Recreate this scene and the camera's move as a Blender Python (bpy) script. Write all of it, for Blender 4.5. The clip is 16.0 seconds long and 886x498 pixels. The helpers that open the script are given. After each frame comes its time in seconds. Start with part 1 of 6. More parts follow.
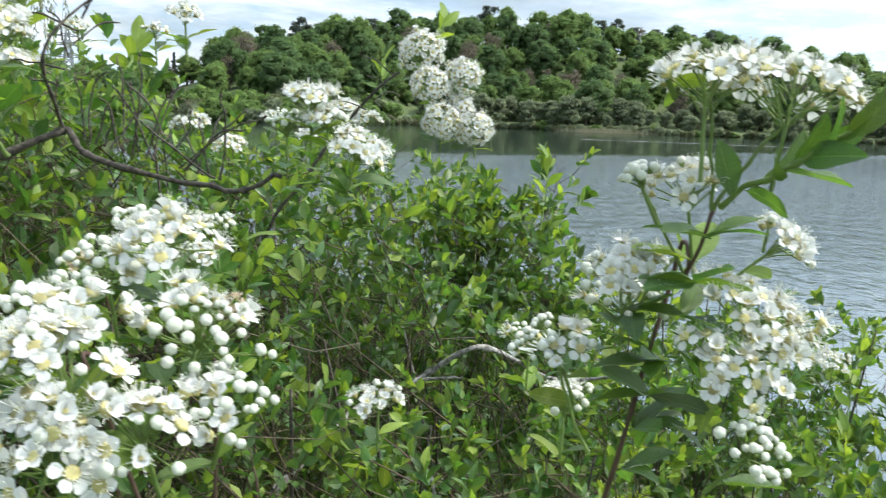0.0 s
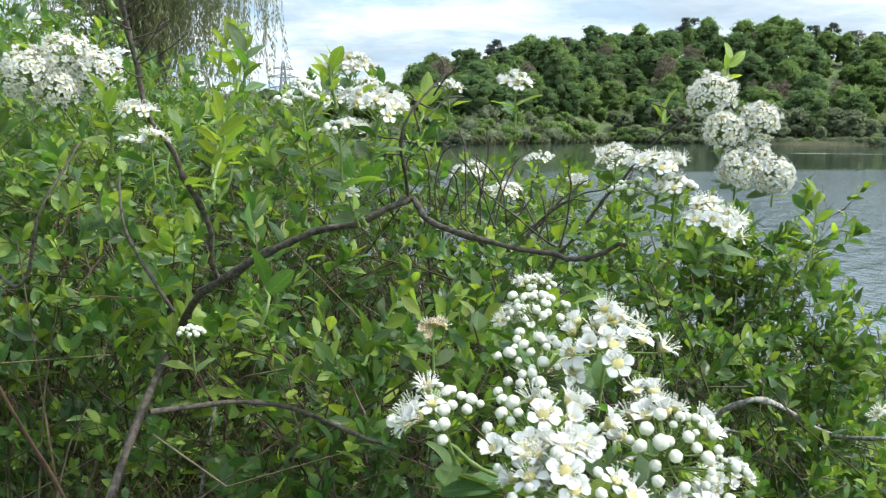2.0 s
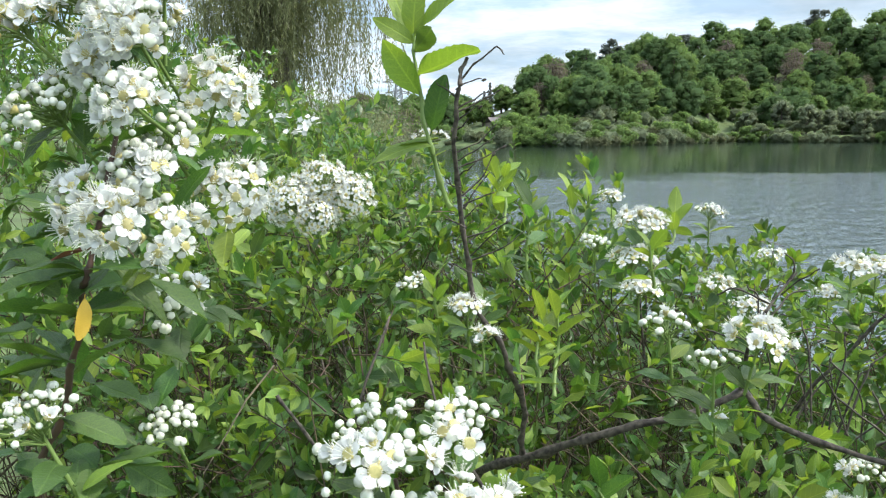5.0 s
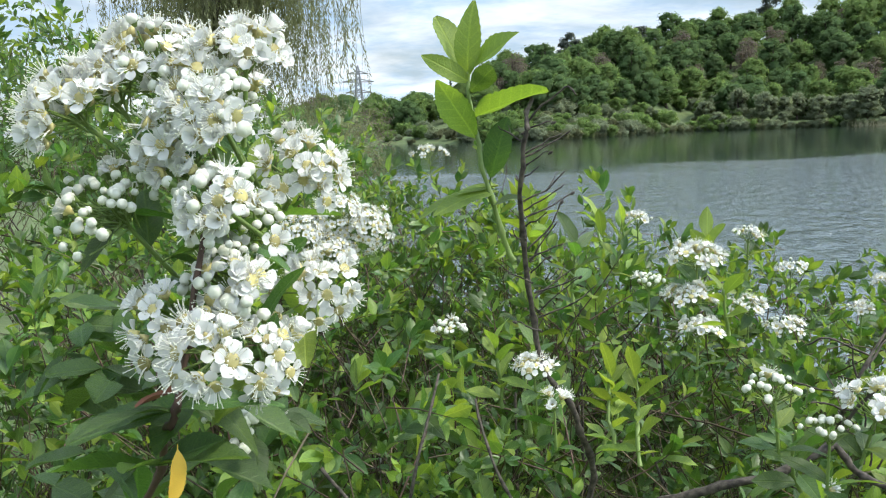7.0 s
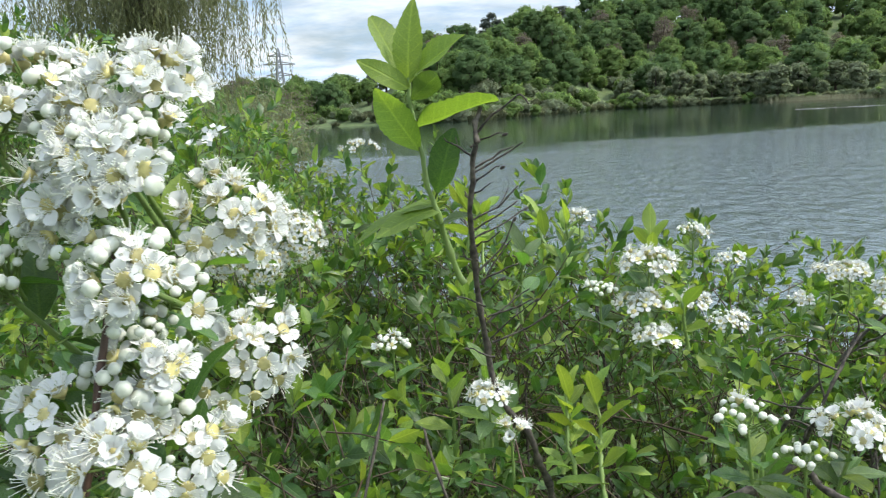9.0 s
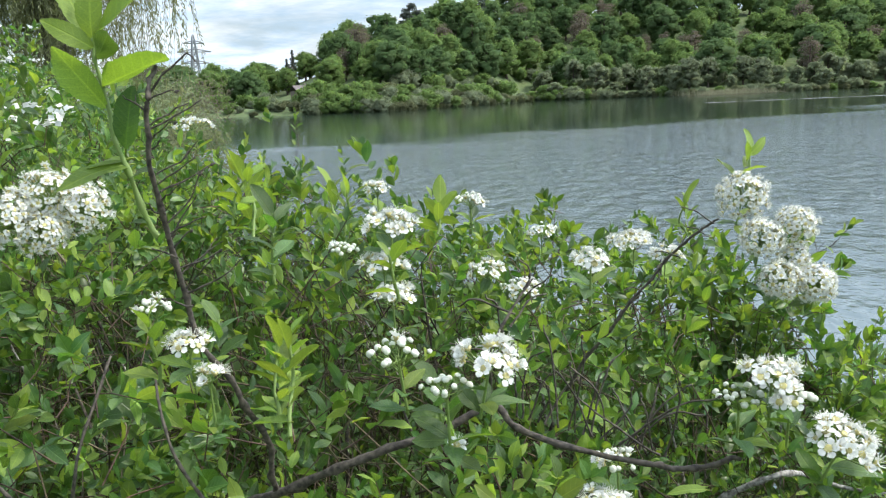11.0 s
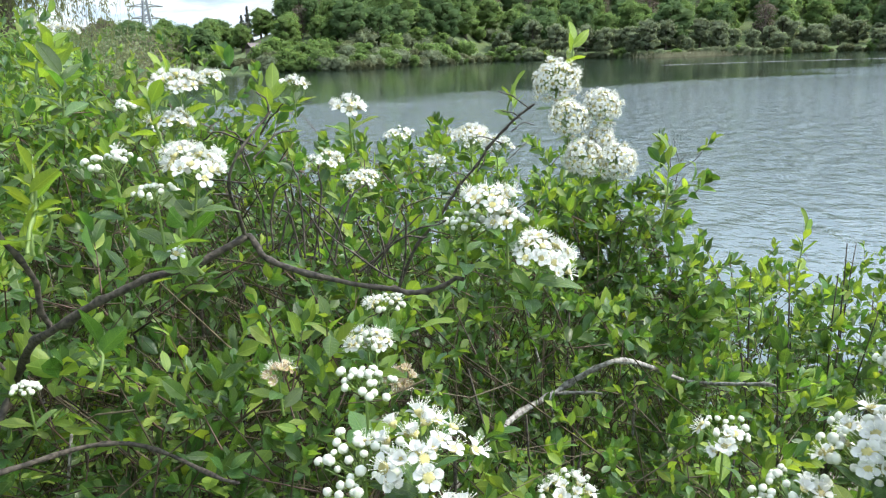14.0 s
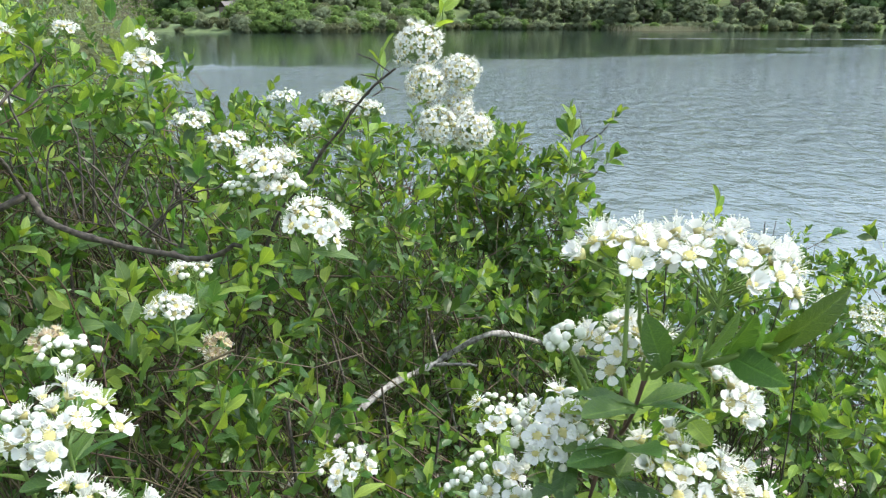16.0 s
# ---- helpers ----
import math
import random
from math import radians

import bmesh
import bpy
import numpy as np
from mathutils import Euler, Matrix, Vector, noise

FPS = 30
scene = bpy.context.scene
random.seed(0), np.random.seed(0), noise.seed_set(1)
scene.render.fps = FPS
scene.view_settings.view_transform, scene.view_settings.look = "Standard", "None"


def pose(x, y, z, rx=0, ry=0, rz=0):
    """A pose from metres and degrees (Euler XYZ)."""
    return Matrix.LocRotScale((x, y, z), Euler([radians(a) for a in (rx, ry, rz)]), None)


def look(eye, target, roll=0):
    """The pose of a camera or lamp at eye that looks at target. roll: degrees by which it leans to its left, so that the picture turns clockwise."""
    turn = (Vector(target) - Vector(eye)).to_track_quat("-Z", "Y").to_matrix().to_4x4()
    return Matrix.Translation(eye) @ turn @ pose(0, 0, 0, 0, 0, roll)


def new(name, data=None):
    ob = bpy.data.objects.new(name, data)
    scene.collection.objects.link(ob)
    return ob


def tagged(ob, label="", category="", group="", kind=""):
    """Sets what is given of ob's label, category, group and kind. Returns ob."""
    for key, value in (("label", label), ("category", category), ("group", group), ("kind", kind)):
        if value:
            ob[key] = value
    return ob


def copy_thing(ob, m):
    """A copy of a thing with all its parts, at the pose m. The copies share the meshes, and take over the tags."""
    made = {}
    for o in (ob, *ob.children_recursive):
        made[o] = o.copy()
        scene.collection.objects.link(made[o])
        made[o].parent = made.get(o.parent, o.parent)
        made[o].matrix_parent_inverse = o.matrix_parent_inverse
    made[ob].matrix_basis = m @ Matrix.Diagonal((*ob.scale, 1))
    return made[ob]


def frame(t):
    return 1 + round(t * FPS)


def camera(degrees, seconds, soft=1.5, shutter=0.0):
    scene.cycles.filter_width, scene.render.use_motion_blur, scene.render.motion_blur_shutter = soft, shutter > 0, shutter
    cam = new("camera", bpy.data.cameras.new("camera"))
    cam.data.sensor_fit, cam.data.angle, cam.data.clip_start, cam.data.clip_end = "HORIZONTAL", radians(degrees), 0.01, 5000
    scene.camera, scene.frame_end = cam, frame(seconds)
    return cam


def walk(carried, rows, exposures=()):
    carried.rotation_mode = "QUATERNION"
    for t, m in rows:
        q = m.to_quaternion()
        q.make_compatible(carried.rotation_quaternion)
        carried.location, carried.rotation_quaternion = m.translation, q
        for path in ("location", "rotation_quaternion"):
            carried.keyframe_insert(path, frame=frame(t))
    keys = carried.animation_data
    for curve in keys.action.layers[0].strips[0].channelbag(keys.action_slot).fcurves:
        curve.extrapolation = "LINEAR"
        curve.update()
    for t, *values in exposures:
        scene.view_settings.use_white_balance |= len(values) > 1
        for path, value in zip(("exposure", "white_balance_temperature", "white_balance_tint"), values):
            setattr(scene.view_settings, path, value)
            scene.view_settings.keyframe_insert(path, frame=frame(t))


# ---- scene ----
cam = camera(57.1, 16.0, soft=1.15, shutter=0.2)
METRES, EYE, TILT, LEAN, TURN = 0.75, 2.2, -9.25, -2.25, 0.0
ROWS = [
    (0.0, 0.0, 0.0, 0.0, 0.0, 0.0, -0.0),
    (0.5, -0.0386, -0.0059, 0.0191, 4.94, 0.19, -0.31),
    (1.0, -0.0528, -0.007, 0.0221, 8.19, 0.65, -0.18),
    (1.5, -0.0808, -0.0089, 0.0286, 10.47, 1.02, -0.53),
    (2.0, -0.1028, -0.0105, 0.0341, 13.46, 1.25, -0.57),
    (2.5, -0.1253, -0.0079, 0.0769, 15.31, 0.77, -0.39),
    (3.0, -0.1284, -0.0083, 0.1175, 18.09, 0.49, 0.23),
    (3.5, -0.1547, -0.0152, 0.1493, 19.39, 0.7, 0.57),
    (4.0, -0.1921, -0.0296, 0.1587, 20.03, 1.07, -0.5),
    (4.5, -0.2271, -0.0386, 0.1629, 20.61, 1.09, -0.87),
    (5.0, -0.2595, -0.0454, 0.1715, 21.32, 1.31, -1.02),
    (7.5, -0.3595, -0.0083, 0.2177, 18.44, 0.89, 1.87),
    (8.0, -0.3783, 0.002, 0.2217, 18.22, 0.35, 2.68),
    (8.5, -0.3762, 0.0156, 0.2352, 15.97, -0.13, 2.72),
    (9.0, -0.3592, 0.0213, 0.2376, 13.98, -0.3, 2.97),
    (9.5, -0.3267, 0.0202, 0.2341, 12.04, -0.38, 2.59),
    (12.0, -0.1487, 0.0159, 0.1819, 7.31, -2.13, 3.85),
    (12.5, -0.125, 0.0123, 0.1675, 6.74, -2.63, 3.69),
    (13.0, -0.1094, 0.005, 0.1459, 6.31, -3.05, 3.97),
    (13.5, -0.0883, -0.0012, 0.1262, 6.01, -3.5, 3.51),
    (14.0, -0.0669, 0.0011, 0.1114, 5.62, -4.1, 3.15),
    (14.5, -0.0313, 0.0093, 0.1058, 5.33, -4.66, 2.98),
    (15.0, 0.0044, 0.0248, 0.1008, 4.84, -5.32, 3.15),
    (15.5, 0.0302, 0.0408, 0.101, 4.37, -5.91, 2.18),
    (16.0, 0.0596, 0.0328, 0.1046, 3.83, -6.4, 1.49),
]
walk(cam, [(t, pose(0, 0, EYE, TILT, LEAN, TURN) @ pose(METRES * x, METRES * y, METRES * z, 90 + pitch, roll, yaw)) for t, x, y, z, yaw, pitch, roll in ROWS],
     exposures=((0.0, 0.05), (1.0, 0.03), (3.0, 0.13), (5.0, 0.06), (8.5, -0.13), (12.0, 0.11), (14.5, 0.26), (16.0, 0.23)))

# ---------------------------------------------------------------- light
SUN_AZ, SUN_EL = radians(84), radians(55)      # azimuth clockwise from +y
world = bpy.data.worlds.new("sky_world")
scene.world = world
world.use_nodes = True
wn, wl = world.node_tree.nodes, world.node_tree.links
wn.clear()


def wnode(kind, **kw):
    n = wn.new(kind)
    for k, v in kw.items():
        n.inputs[k].default_value = v
    return n


w_out = wnode("ShaderNodeOutputWorld")
w_bg = wnode("ShaderNodeBackground", Strength=0.15)
w_sky = wnode("ShaderNodeTexSky")
w_sky.sky_type, w_sky.sun_disc = "NISHITA", False
w_sky.sun_elevation, w_sky.sun_rotation = SUN_EL, SUN_AZ
w_sky.air_density, w_sky.dust_density = 1.0, 2.0
w_co = wnode("ShaderNodeTexCoord")
w_sep = wnode("ShaderNodeSeparateXYZ")
wl.new(w_co.outputs["Generated"], w_sep.inputs[0])
w_up = wn.new("ShaderNodeMath")
w_up.operation = "ADD"
w_up.inputs[1].default_value = 0.12
w_clip = wn.new("ShaderNodeMath")
w_clip.operation = "MAXIMUM"
w_clip.inputs[1].default_value = 0.0
wl.new(w_sep.outputs["Z"], w_clip.inputs[0])
wl.new(w_clip.outputs[0], w_up.inputs[0])
w_div = wn.new("ShaderNodeVectorMath")
w_div.operation = "DIVIDE"
w_comb = wn.new("ShaderNodeCombineXYZ")
for k in ("X", "Y", "Z"):
    wl.new(w_up.outputs[0], w_comb.inputs[k])
wl.new(w_co.outputs["Generated"], w_div.inputs[0])
wl.new(w_comb.outputs[0], w_div.inputs[1])
w_noise = wnode("ShaderNodeTexNoise", Scale=0.75, Detail=7.0, Roughness=0.55, Distortion=0.4)
w_noise.noise_dimensions = "3D"
w_map = wn.new("ShaderNodeMapping")
w_map.inputs["Location"].default_value = (3.1, 1.7, 0.0)
wl.new(w_div.outputs[0], w_map.inputs[0])
wl.new(w_map.outputs[0], w_noise.inputs["Vector"])
w_ramp = wn.new("ShaderNodeValToRGB")
w_ramp.color_ramp.elements[0].position, w_ramp.color_ramp.elements[0].color = 0.33, (0.1, 0.1, 0.1, 1)
w_ramp.color_ramp.elements[1].position, w_ramp.color_ramp.elements[1].color = 0.56, (0.97, 0.97, 0.97, 1)
wl.new(w_noise.outputs["Fac"], w_ramp.inputs[0])
w_shade = wnode("ShaderNodeTexNoise", Scale=1.7, Detail=5.0, Roughness=0.6)
wl.new(w_map.outputs[0], w_shade.inputs["Vector"])
w_cloud = wn.new("ShaderNodeValToRGB")
w_cloud.color_ramp.elements[0].position, w_cloud.color_ramp.elements[0].color = 0.38, (4.3, 5.8, 7.5, 1)
w_cloud.color_ramp.elements[1].position, w_cloud.color_ramp.elements[1].color = 0.62, (8.0, 8.6, 9.3, 1)
wl.new(w_shade.outputs["Fac"], w_cloud.inputs[0])
w_mix = wn.new("ShaderNodeMixRGB")
wl.new(w_ramp.outputs[0], w_mix.inputs[0])
wl.new(w_sky.outputs[0], w_mix.inputs[1])
wl.new(w_cloud.outputs[0], w_mix.inputs[2])
w_dot = wn.new("ShaderNodeVectorMath")
w_dot.operation = "DOT_PRODUCT"
w_dot.inputs[1].default_value = (math.sin(SUN_AZ) * math.cos(SUN_EL), math.cos(SUN_AZ) * math.cos(SUN_EL), math.sin(SUN_EL))
wl.new(w_co.outputs["Generated"], w_dot.inputs[0])
w_aur = wn.new("ShaderNodeMapRange")                 # thin cloud is brighter towards the sun
for key, value in (("From Min", 0.3), ("From Max", 1.0), ("To Min", 1.0), ("To Max", 3.4)):
    w_aur.inputs[key].default_value = value
wl.new(w_dot.outputs["Value"], w_aur.inputs["Value"])
w_mul = wn.new("ShaderNodeVectorMath")
w_mul.operation = "SCALE"
wl.new(w_mix.outputs[0], w_mul.inputs[0])
wl.new(w_aur.outputs[0], w_mul.inputs["Scale"])
wl.new(w_mul.outputs[0], w_bg.inputs["Color"])
wl.new(w_bg.outputs[0], w_out.inputs[0])

sun_data = bpy.data.lights.new("sun", "SUN")
sun_data.energy, sun_data.angle, sun_data.color = 4.0, radians(3), (1.0, 0.94, 0.83)
sun = new("sun", sun_data)
sun.matrix_world = look((0, 0, 0), (-math.sin(SUN_AZ) * math.cos(SUN_EL), -math.cos(SUN_AZ) * math.cos(SUN_EL), -math.sin(SUN_EL)))


# ---------------------------------------------------------------- materials
def leaf_veins(nt, colour, strength):
    """A pale midrib and slanting side veins, drawn in the leaf's own length and width."""
    def op(kind, a, b=None, c=None):
        n = nt.nodes.new("ShaderNodeMath")
        n.operation = kind
        for i, v in enumerate((a, b, c)):
            if v is None:
                continue
            if isinstance(v, (int, float)):
                n.inputs[i].default_value = v
            else:
                nt.links.new(v, n.inputs[i])
        return n.outputs[0]
    uv = nt.nodes.new("ShaderNodeUVMap")
    uv.uv_map = "leaf"
    sep = nt.nodes.new("ShaderNodeSeparateXYZ")
    nt.links.new(uv.outputs[0], sep.inputs[0])
    side = op("ABSOLUTE", sep.outputs["X"])
    rib = op("SUBTRACT", 1.0, op("MINIMUM", op("MULTIPLY", side, 42.0), 1.0))
    run = op("FRACT", op("MULTIPLY", op("SUBTRACT", sep.outputs["Y"], op("MULTIPLY", side, 0.9)), 7.0))
    vein = op("SUBTRACT", 1.0, op("MINIMUM", op("MULTIPLY", op("ABSOLUTE", op("SUBTRACT", run, 0.5)), 9.0), 1.0))
    lines = op("MAXIMUM", rib, op("MULTIPLY", vein, 0.45))
    pale = nt.nodes.new("ShaderNodeMixRGB")
    pale.blend_type = "MULTIPLY"
    pale.inputs[2].default_value = (1.9, 1.7, 1.6, 1)
    nt.links.new(op("MULTIPLY", lines, strength), pale.inputs[0])
    nt.links.new(colour, pale.inputs[1])
    return pale.outputs[0], lines


def material(name, colour, rough=0.6, dark=None, scale=30.0, thin=0.0, glow=None, spec=0.4, bump=0.0, bump_scale=80.0, vary=0.0, hue=0.0, detail=4.0, veins=0.0):
    """Two-tone noise colour, piece-to-piece variation (vary), thin-leaf translucency (thin) and fine relief."""
    m = bpy.data.materials.new(name)
    m.use_nodes = True
    nt = m.node_tree
    b = nt.nodes["Principled BSDF"]
    b.inputs["Roughness"].default_value = rough
    b.inputs["Specular IOR Level"].default_value = spec
    co = nt.nodes.new("ShaderNodeTexCoord")
    no = nt.nodes.new("ShaderNodeTexNoise")
    no.inputs["Scale"].default_value, no.inputs["Detail"].default_value = scale, detail
    nt.links.new(co.outputs["Object"], no.inputs["Vector"])
    ramp = nt.nodes.new("ShaderNodeValToRGB")
    d = dark or tuple(c * 0.7 for c in colour)
    ramp.color_ramp.elements[0].position, ramp.color_ramp.elements[0].color = 0.34, (*d, 1)
    ramp.color_ramp.elements[1].position, ramp.color_ramp.elements[1].color = 0.66, (*colour, 1)
    nt.links.new(no.outputs["Fac"], ramp.inputs[0])
    out = ramp.outputs[0]
    if vary or hue:
        geo = nt.nodes.new("ShaderNodeNewGeometry")
        inf = nt.nodes.new("ShaderNodeObjectInfo")
        add = nt.nodes.new("ShaderNodeMath")
        add.operation = "ADD"
        fr = nt.nodes.new("ShaderNodeMath")
        fr.operation = "FRACT"
        nt.links.new(geo.outputs["Random Per Island"], add.inputs[0])
        nt.links.new(inf.outputs["Random"], add.inputs[1])
        nt.links.new(add.outputs[0], fr.inputs[0])
        hsv = nt.nodes.new("ShaderNodeHueSaturation")
        for key, lo, hi in (("Value", 1 - vary, 1 + vary), ("Hue", 0.5 - hue, 0.5 + hue)):
            mr = nt.nodes.new("ShaderNodeMapRange")
            mr.inputs["To Min"].default_value, mr.inputs["To Max"].default_value = lo, hi
            if key == "Hue":
                mul = nt.nodes.new("ShaderNodeMath")
                mul.operation = "MULTIPLY"
                mul.inputs[1].default_value = 7.31
                f2 = nt.nodes.new("ShaderNodeMath")
                f2.operation = "FRACT"
                nt.links.new(fr.outputs[0], mul.inputs[0])
                nt.links.new(mul.outputs[0], f2.inputs[0])
                nt.links.new(f2.outputs[0], mr.inputs["Value"])
            else:
                nt.links.new(fr.outputs[0], mr.inputs["Value"])
            nt.links.new(mr.outputs[0], hsv.inputs[key])
        nt.links.new(out, hsv.inputs["Color"])
        out = hsv.outputs[0]
    height = None
    if veins:
        out, height = leaf_veins(nt, out, veins)
    nt.links.new(out, b.inputs["Base Color"])
    if bump:
        n2 = nt.nodes.new("ShaderNodeTexNoise")
        n2.inputs["Scale"].default_value, n2.inputs["Detail"].default_value = bump_scale, 5.0
        nt.links.new(co.outputs["Object"], n2.inputs["Vector"])
        bp = nt.nodes.new("ShaderNodeBump")
        bp.inputs["Strength"].default_value = bump
        bp.inputs["Distance"].default_value = 0.3 / bump_scale
        if height is None:
            nt.links.new(n2.outputs["Fac"], bp.inputs["Height"])
        else:
            both = nt.nodes.new("ShaderNodeMath")
            both.operation = "MULTIPLY_ADD"
            both.inputs[1].default_value = -2.5
            nt.links.new(height, both.inputs[0])
            nt.links.new(n2.outputs["Fac"], both.inputs[2])
            nt.links.new(both.outputs[0], bp.inputs["Height"])
        nt.links.new(bp.outputs[0], b.inputs["Normal"])
    if thin:
        tr = nt.nodes.new("ShaderNodeBsdfTranslucent")
        g = nt.nodes.new("ShaderNodeMixRGB")
        g.blend_type = "MULTIPLY"
        g.inputs[0].default_value = 1.0
        g.inputs[2].default_value = (*(glow or (1.0, 1.0, 1.0)), 1)
        nt.links.new(out, g.inputs[1])
        nt.links.new(g.outputs[0], tr.inputs["Color"])
        mix = nt.nodes.new("ShaderNodeMixShader")
        mix.inputs[0].default_value = thin
        nt.links.new(b.outputs[0], mix.inputs[1])
        nt.links.new(tr.outputs[0], mix.inputs[2])
        nt.links.new(mix.outputs[0], nt.nodes["Material Output"].inputs[0])
    return m


M = {}
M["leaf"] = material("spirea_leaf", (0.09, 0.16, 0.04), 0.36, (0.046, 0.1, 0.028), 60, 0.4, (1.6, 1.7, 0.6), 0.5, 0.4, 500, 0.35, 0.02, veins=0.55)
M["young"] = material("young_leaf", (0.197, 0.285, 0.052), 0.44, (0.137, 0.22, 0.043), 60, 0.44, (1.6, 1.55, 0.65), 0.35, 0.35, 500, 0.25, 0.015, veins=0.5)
M["bark"] = material("dark_bark", (0.088, 0.075, 0.057), 0.8, (0.018, 0.014, 0.011), 330, bump=1.0, bump_scale=420)
M["red"] = material("reddish_twig", (0.1, 0.055, 0.038), 0.6, (0.05, 0.03, 0.022), 120, bump=0.4, bump_scale=500)
M["grey"] = material("grey_bark", (0.34, 0.33, 0.3), 0.85, (0.07, 0.06, 0.05), 210, bump=1.0, bump_scale=260)
M["twig"] = material("thin_twig", (0.075, 0.062, 0.035), 0.8, (0.03, 0.025, 0.015), 200, vary=0.3, spec=0.2)
M["dry"] = material("dry_twig", (0.14, 0.115, 0.07), 0.85, (0.06, 0.05, 0.03), 80, vary=0.3)
M["green_stem"] = material("green_stalk", (0.2, 0.29, 0.08), 0.5, (0.15, 0.22, 0.06), 80, 0.25, (1.2, 1.2, 0.6))
M["petal"] = material("white_petal", (0.76, 0.765, 0.74), 0.55, (0.66, 0.675, 0.65), 90, 0.33, (1.0, 1.0, 0.98), 0.3, 0.2, 900, 0.04)
M["bud"] = material("white_bud", (0.76, 0.77, 0.71), 0.6, (0.64, 0.67, 0.55), 260, 0.3, (1.0, 1.0, 0.9), 0.35, vary=0.05)
M["centre"] = material("yellow_green_disc", (0.62, 0.55, 0.24), 0.5, (0.36, 0.33, 0.12), 400, 0.15, vary=0.3)
M["stamen"] = material("white_stamen", (0.85, 0.85, 0.78), 0.6, (0.8, 0.8, 0.7), 200, 0.2)
M["withered"] = material("withered_petal", (0.5, 0.4, 0.26), 0.8, (0.3, 0.22, 0.13), 200, 0.3, vary=0.2)
M["yellow"] = material("yellowed_leaf", (0.6, 0.42, 0.05), 0.6, (0.45, 0.28, 0.04), 90, 0.3)
M["brown"] = material("withered_leaf", (0.22, 0.08, 0.04), 0.7, (0.12, 0.05, 0.03), 90, 0.2)
M["foam"] = material("pale_streak_tone", (0.42, 0.44, 0.43), 0.8, (0.26, 0.28, 0.27), 0.8)
M["stone"] = material("shore_rock", (0.36, 0.31, 0.28), 0.85, (0.22, 0.18, 0.16), 9, bump=0.6, bump_scale=40)
M["willow"] = material("willow_leaves", (0.21, 0.23, 0.13), 0.6, (0.15, 0.17, 0.09), 1.0, 0.5, (1.3, 1.3, 0.7), 0.3, vary=0.3, hue=0.01)
M["tree_bark"] = material("tree_bark", (0.12, 0.095, 0.075), 0.9, (0.06, 0.05, 0.04), 3, bump=0.6, bump_scale=12)
M["reed"] = material("dry_reed", (0.3, 0.29, 0.18), 0.9, (0.2, 0.2, 0.12), 4, vary=0.2)
M["plaster"] = material("house_plaster", (0.22, 0.18, 0.165), 0.9, (0.18, 0.145, 0.13), 2)
M["roof"] = material("house_roof", (0.17, 0.15, 0.145), 0.9, (0.12, 0.105, 0.1), 3)
M["pane"] = material("window_pane", (0.05, 0.06, 0.07), 0.35, spec=0.3)
M["steel"] = material("galvanised_steel", (0.24, 0.26, 0.28), 0.55, (0.18, 0.2, 0.22), 1)
FOLIAGE = {}
# pine is lightened and blued: distance haze painted into its colour
for fname, col in (("fresh_green", (0.148, 0.23, 0.074)), ("deep_green", (0.102, 0.17, 0.068)), ("grey_green", (0.19, 0.232, 0.148)), ("olive", (0.14, 0.158, 0.088)), ("pine", (0.092, 0.114, 0.102)), ("bare", (0.145, 0.13, 0.11))):
    FOLIAGE[fname] = material("foliage_" + fname, col, 0.7, tuple(c * 0.75 for c in col), 0.6, 0.58, (1.35, 1.35, 1.0), 0.1, vary=0.18, hue=0.012)

# ground: soil with grass patches
M["ground"] = material("bank_ground", (0.09, 0.135, 0.045), 0.95, (0.065, 0.085, 0.035), 0.9, bump=0.7, bump_scale=12, detail=8.0)

# water: dark and glossy, rippled near the bank, sheltered under the far shore
w = M["water"] = bpy.data.materials.new("lake_water")
w.use_nodes = True
nt = w.node_tree
wb = nt.nodes["Principled BSDF"]
wb.inputs["IOR"].default_value = 1.33
w_pos = nt.nodes.new("ShaderNodeTexCoord")
heights = []
for sx, sy, amp in ((2.2, 1.1, 1.7), (7.0, 6.0, 0.45), (0.25, 0.4, 0.4)):
    mp = nt.nodes.new("ShaderNodeMapping")
    mp.inputs["Scale"].default_value = (sx, sy, 1)
    mp.inputs["Rotation"].default_value = (0, 0, radians(14))
    nn = nt.nodes.new("ShaderNodeTexNoise")
    nn.inputs["Scale"].default_value, nn.inputs["Detail"].default_value = 1.0, 3.5
    nt.links.new(w_pos.outputs["Object"], mp.inputs[0])
    nt.links.new(mp.outputs[0], nn.inputs["Vector"])
    mu = nt.nodes.new("ShaderNodeMath")
    mu.operation = "MULTIPLY"
    mu.inputs[1].default_value = amp
    nt.links.new(nn.outputs["Fac"], mu.inputs[0])
    heights.append(mu.outputs[0])
total = heights[0]
for h in heights[1:]:
    ad = nt.nodes.new("ShaderNodeMath")
    ad.operation = "ADD"
    nt.links.new(total, ad.inputs[0])
    nt.links.new(h, ad.inputs[1])
    total = ad.outputs[0]
water_tone = nt.nodes.new("ShaderNodeValToRGB")            # turbid tint; bright sky sheen near and dark woods' reflection far painted in
water_tone.color_ramp.elements[0].position, water_tone.color_ramp.elements[0].color = 0.0, (0.1, 0.13, 0.132, 1)
stop = water_tone.color_ramp.elements.new(0.55)
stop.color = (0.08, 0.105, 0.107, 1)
water_tone.color_ramp.elements[2].position, water_tone.color_ramp.elements[2].color = 1.0, (0.018, 0.032, 0.022, 1)
tone_by_y = nt.nodes.new("ShaderNodeMapRange")
tone_by_y.inputs["From Min"].default_value, tone_by_y.inputs["From Max"].default_value = 3.0, 62.0
nt.links.new(tone_by_y.outputs[0], water_tone.inputs[0])
nt.links.new(water_tone.outputs[0], wb.inputs["Base Color"])
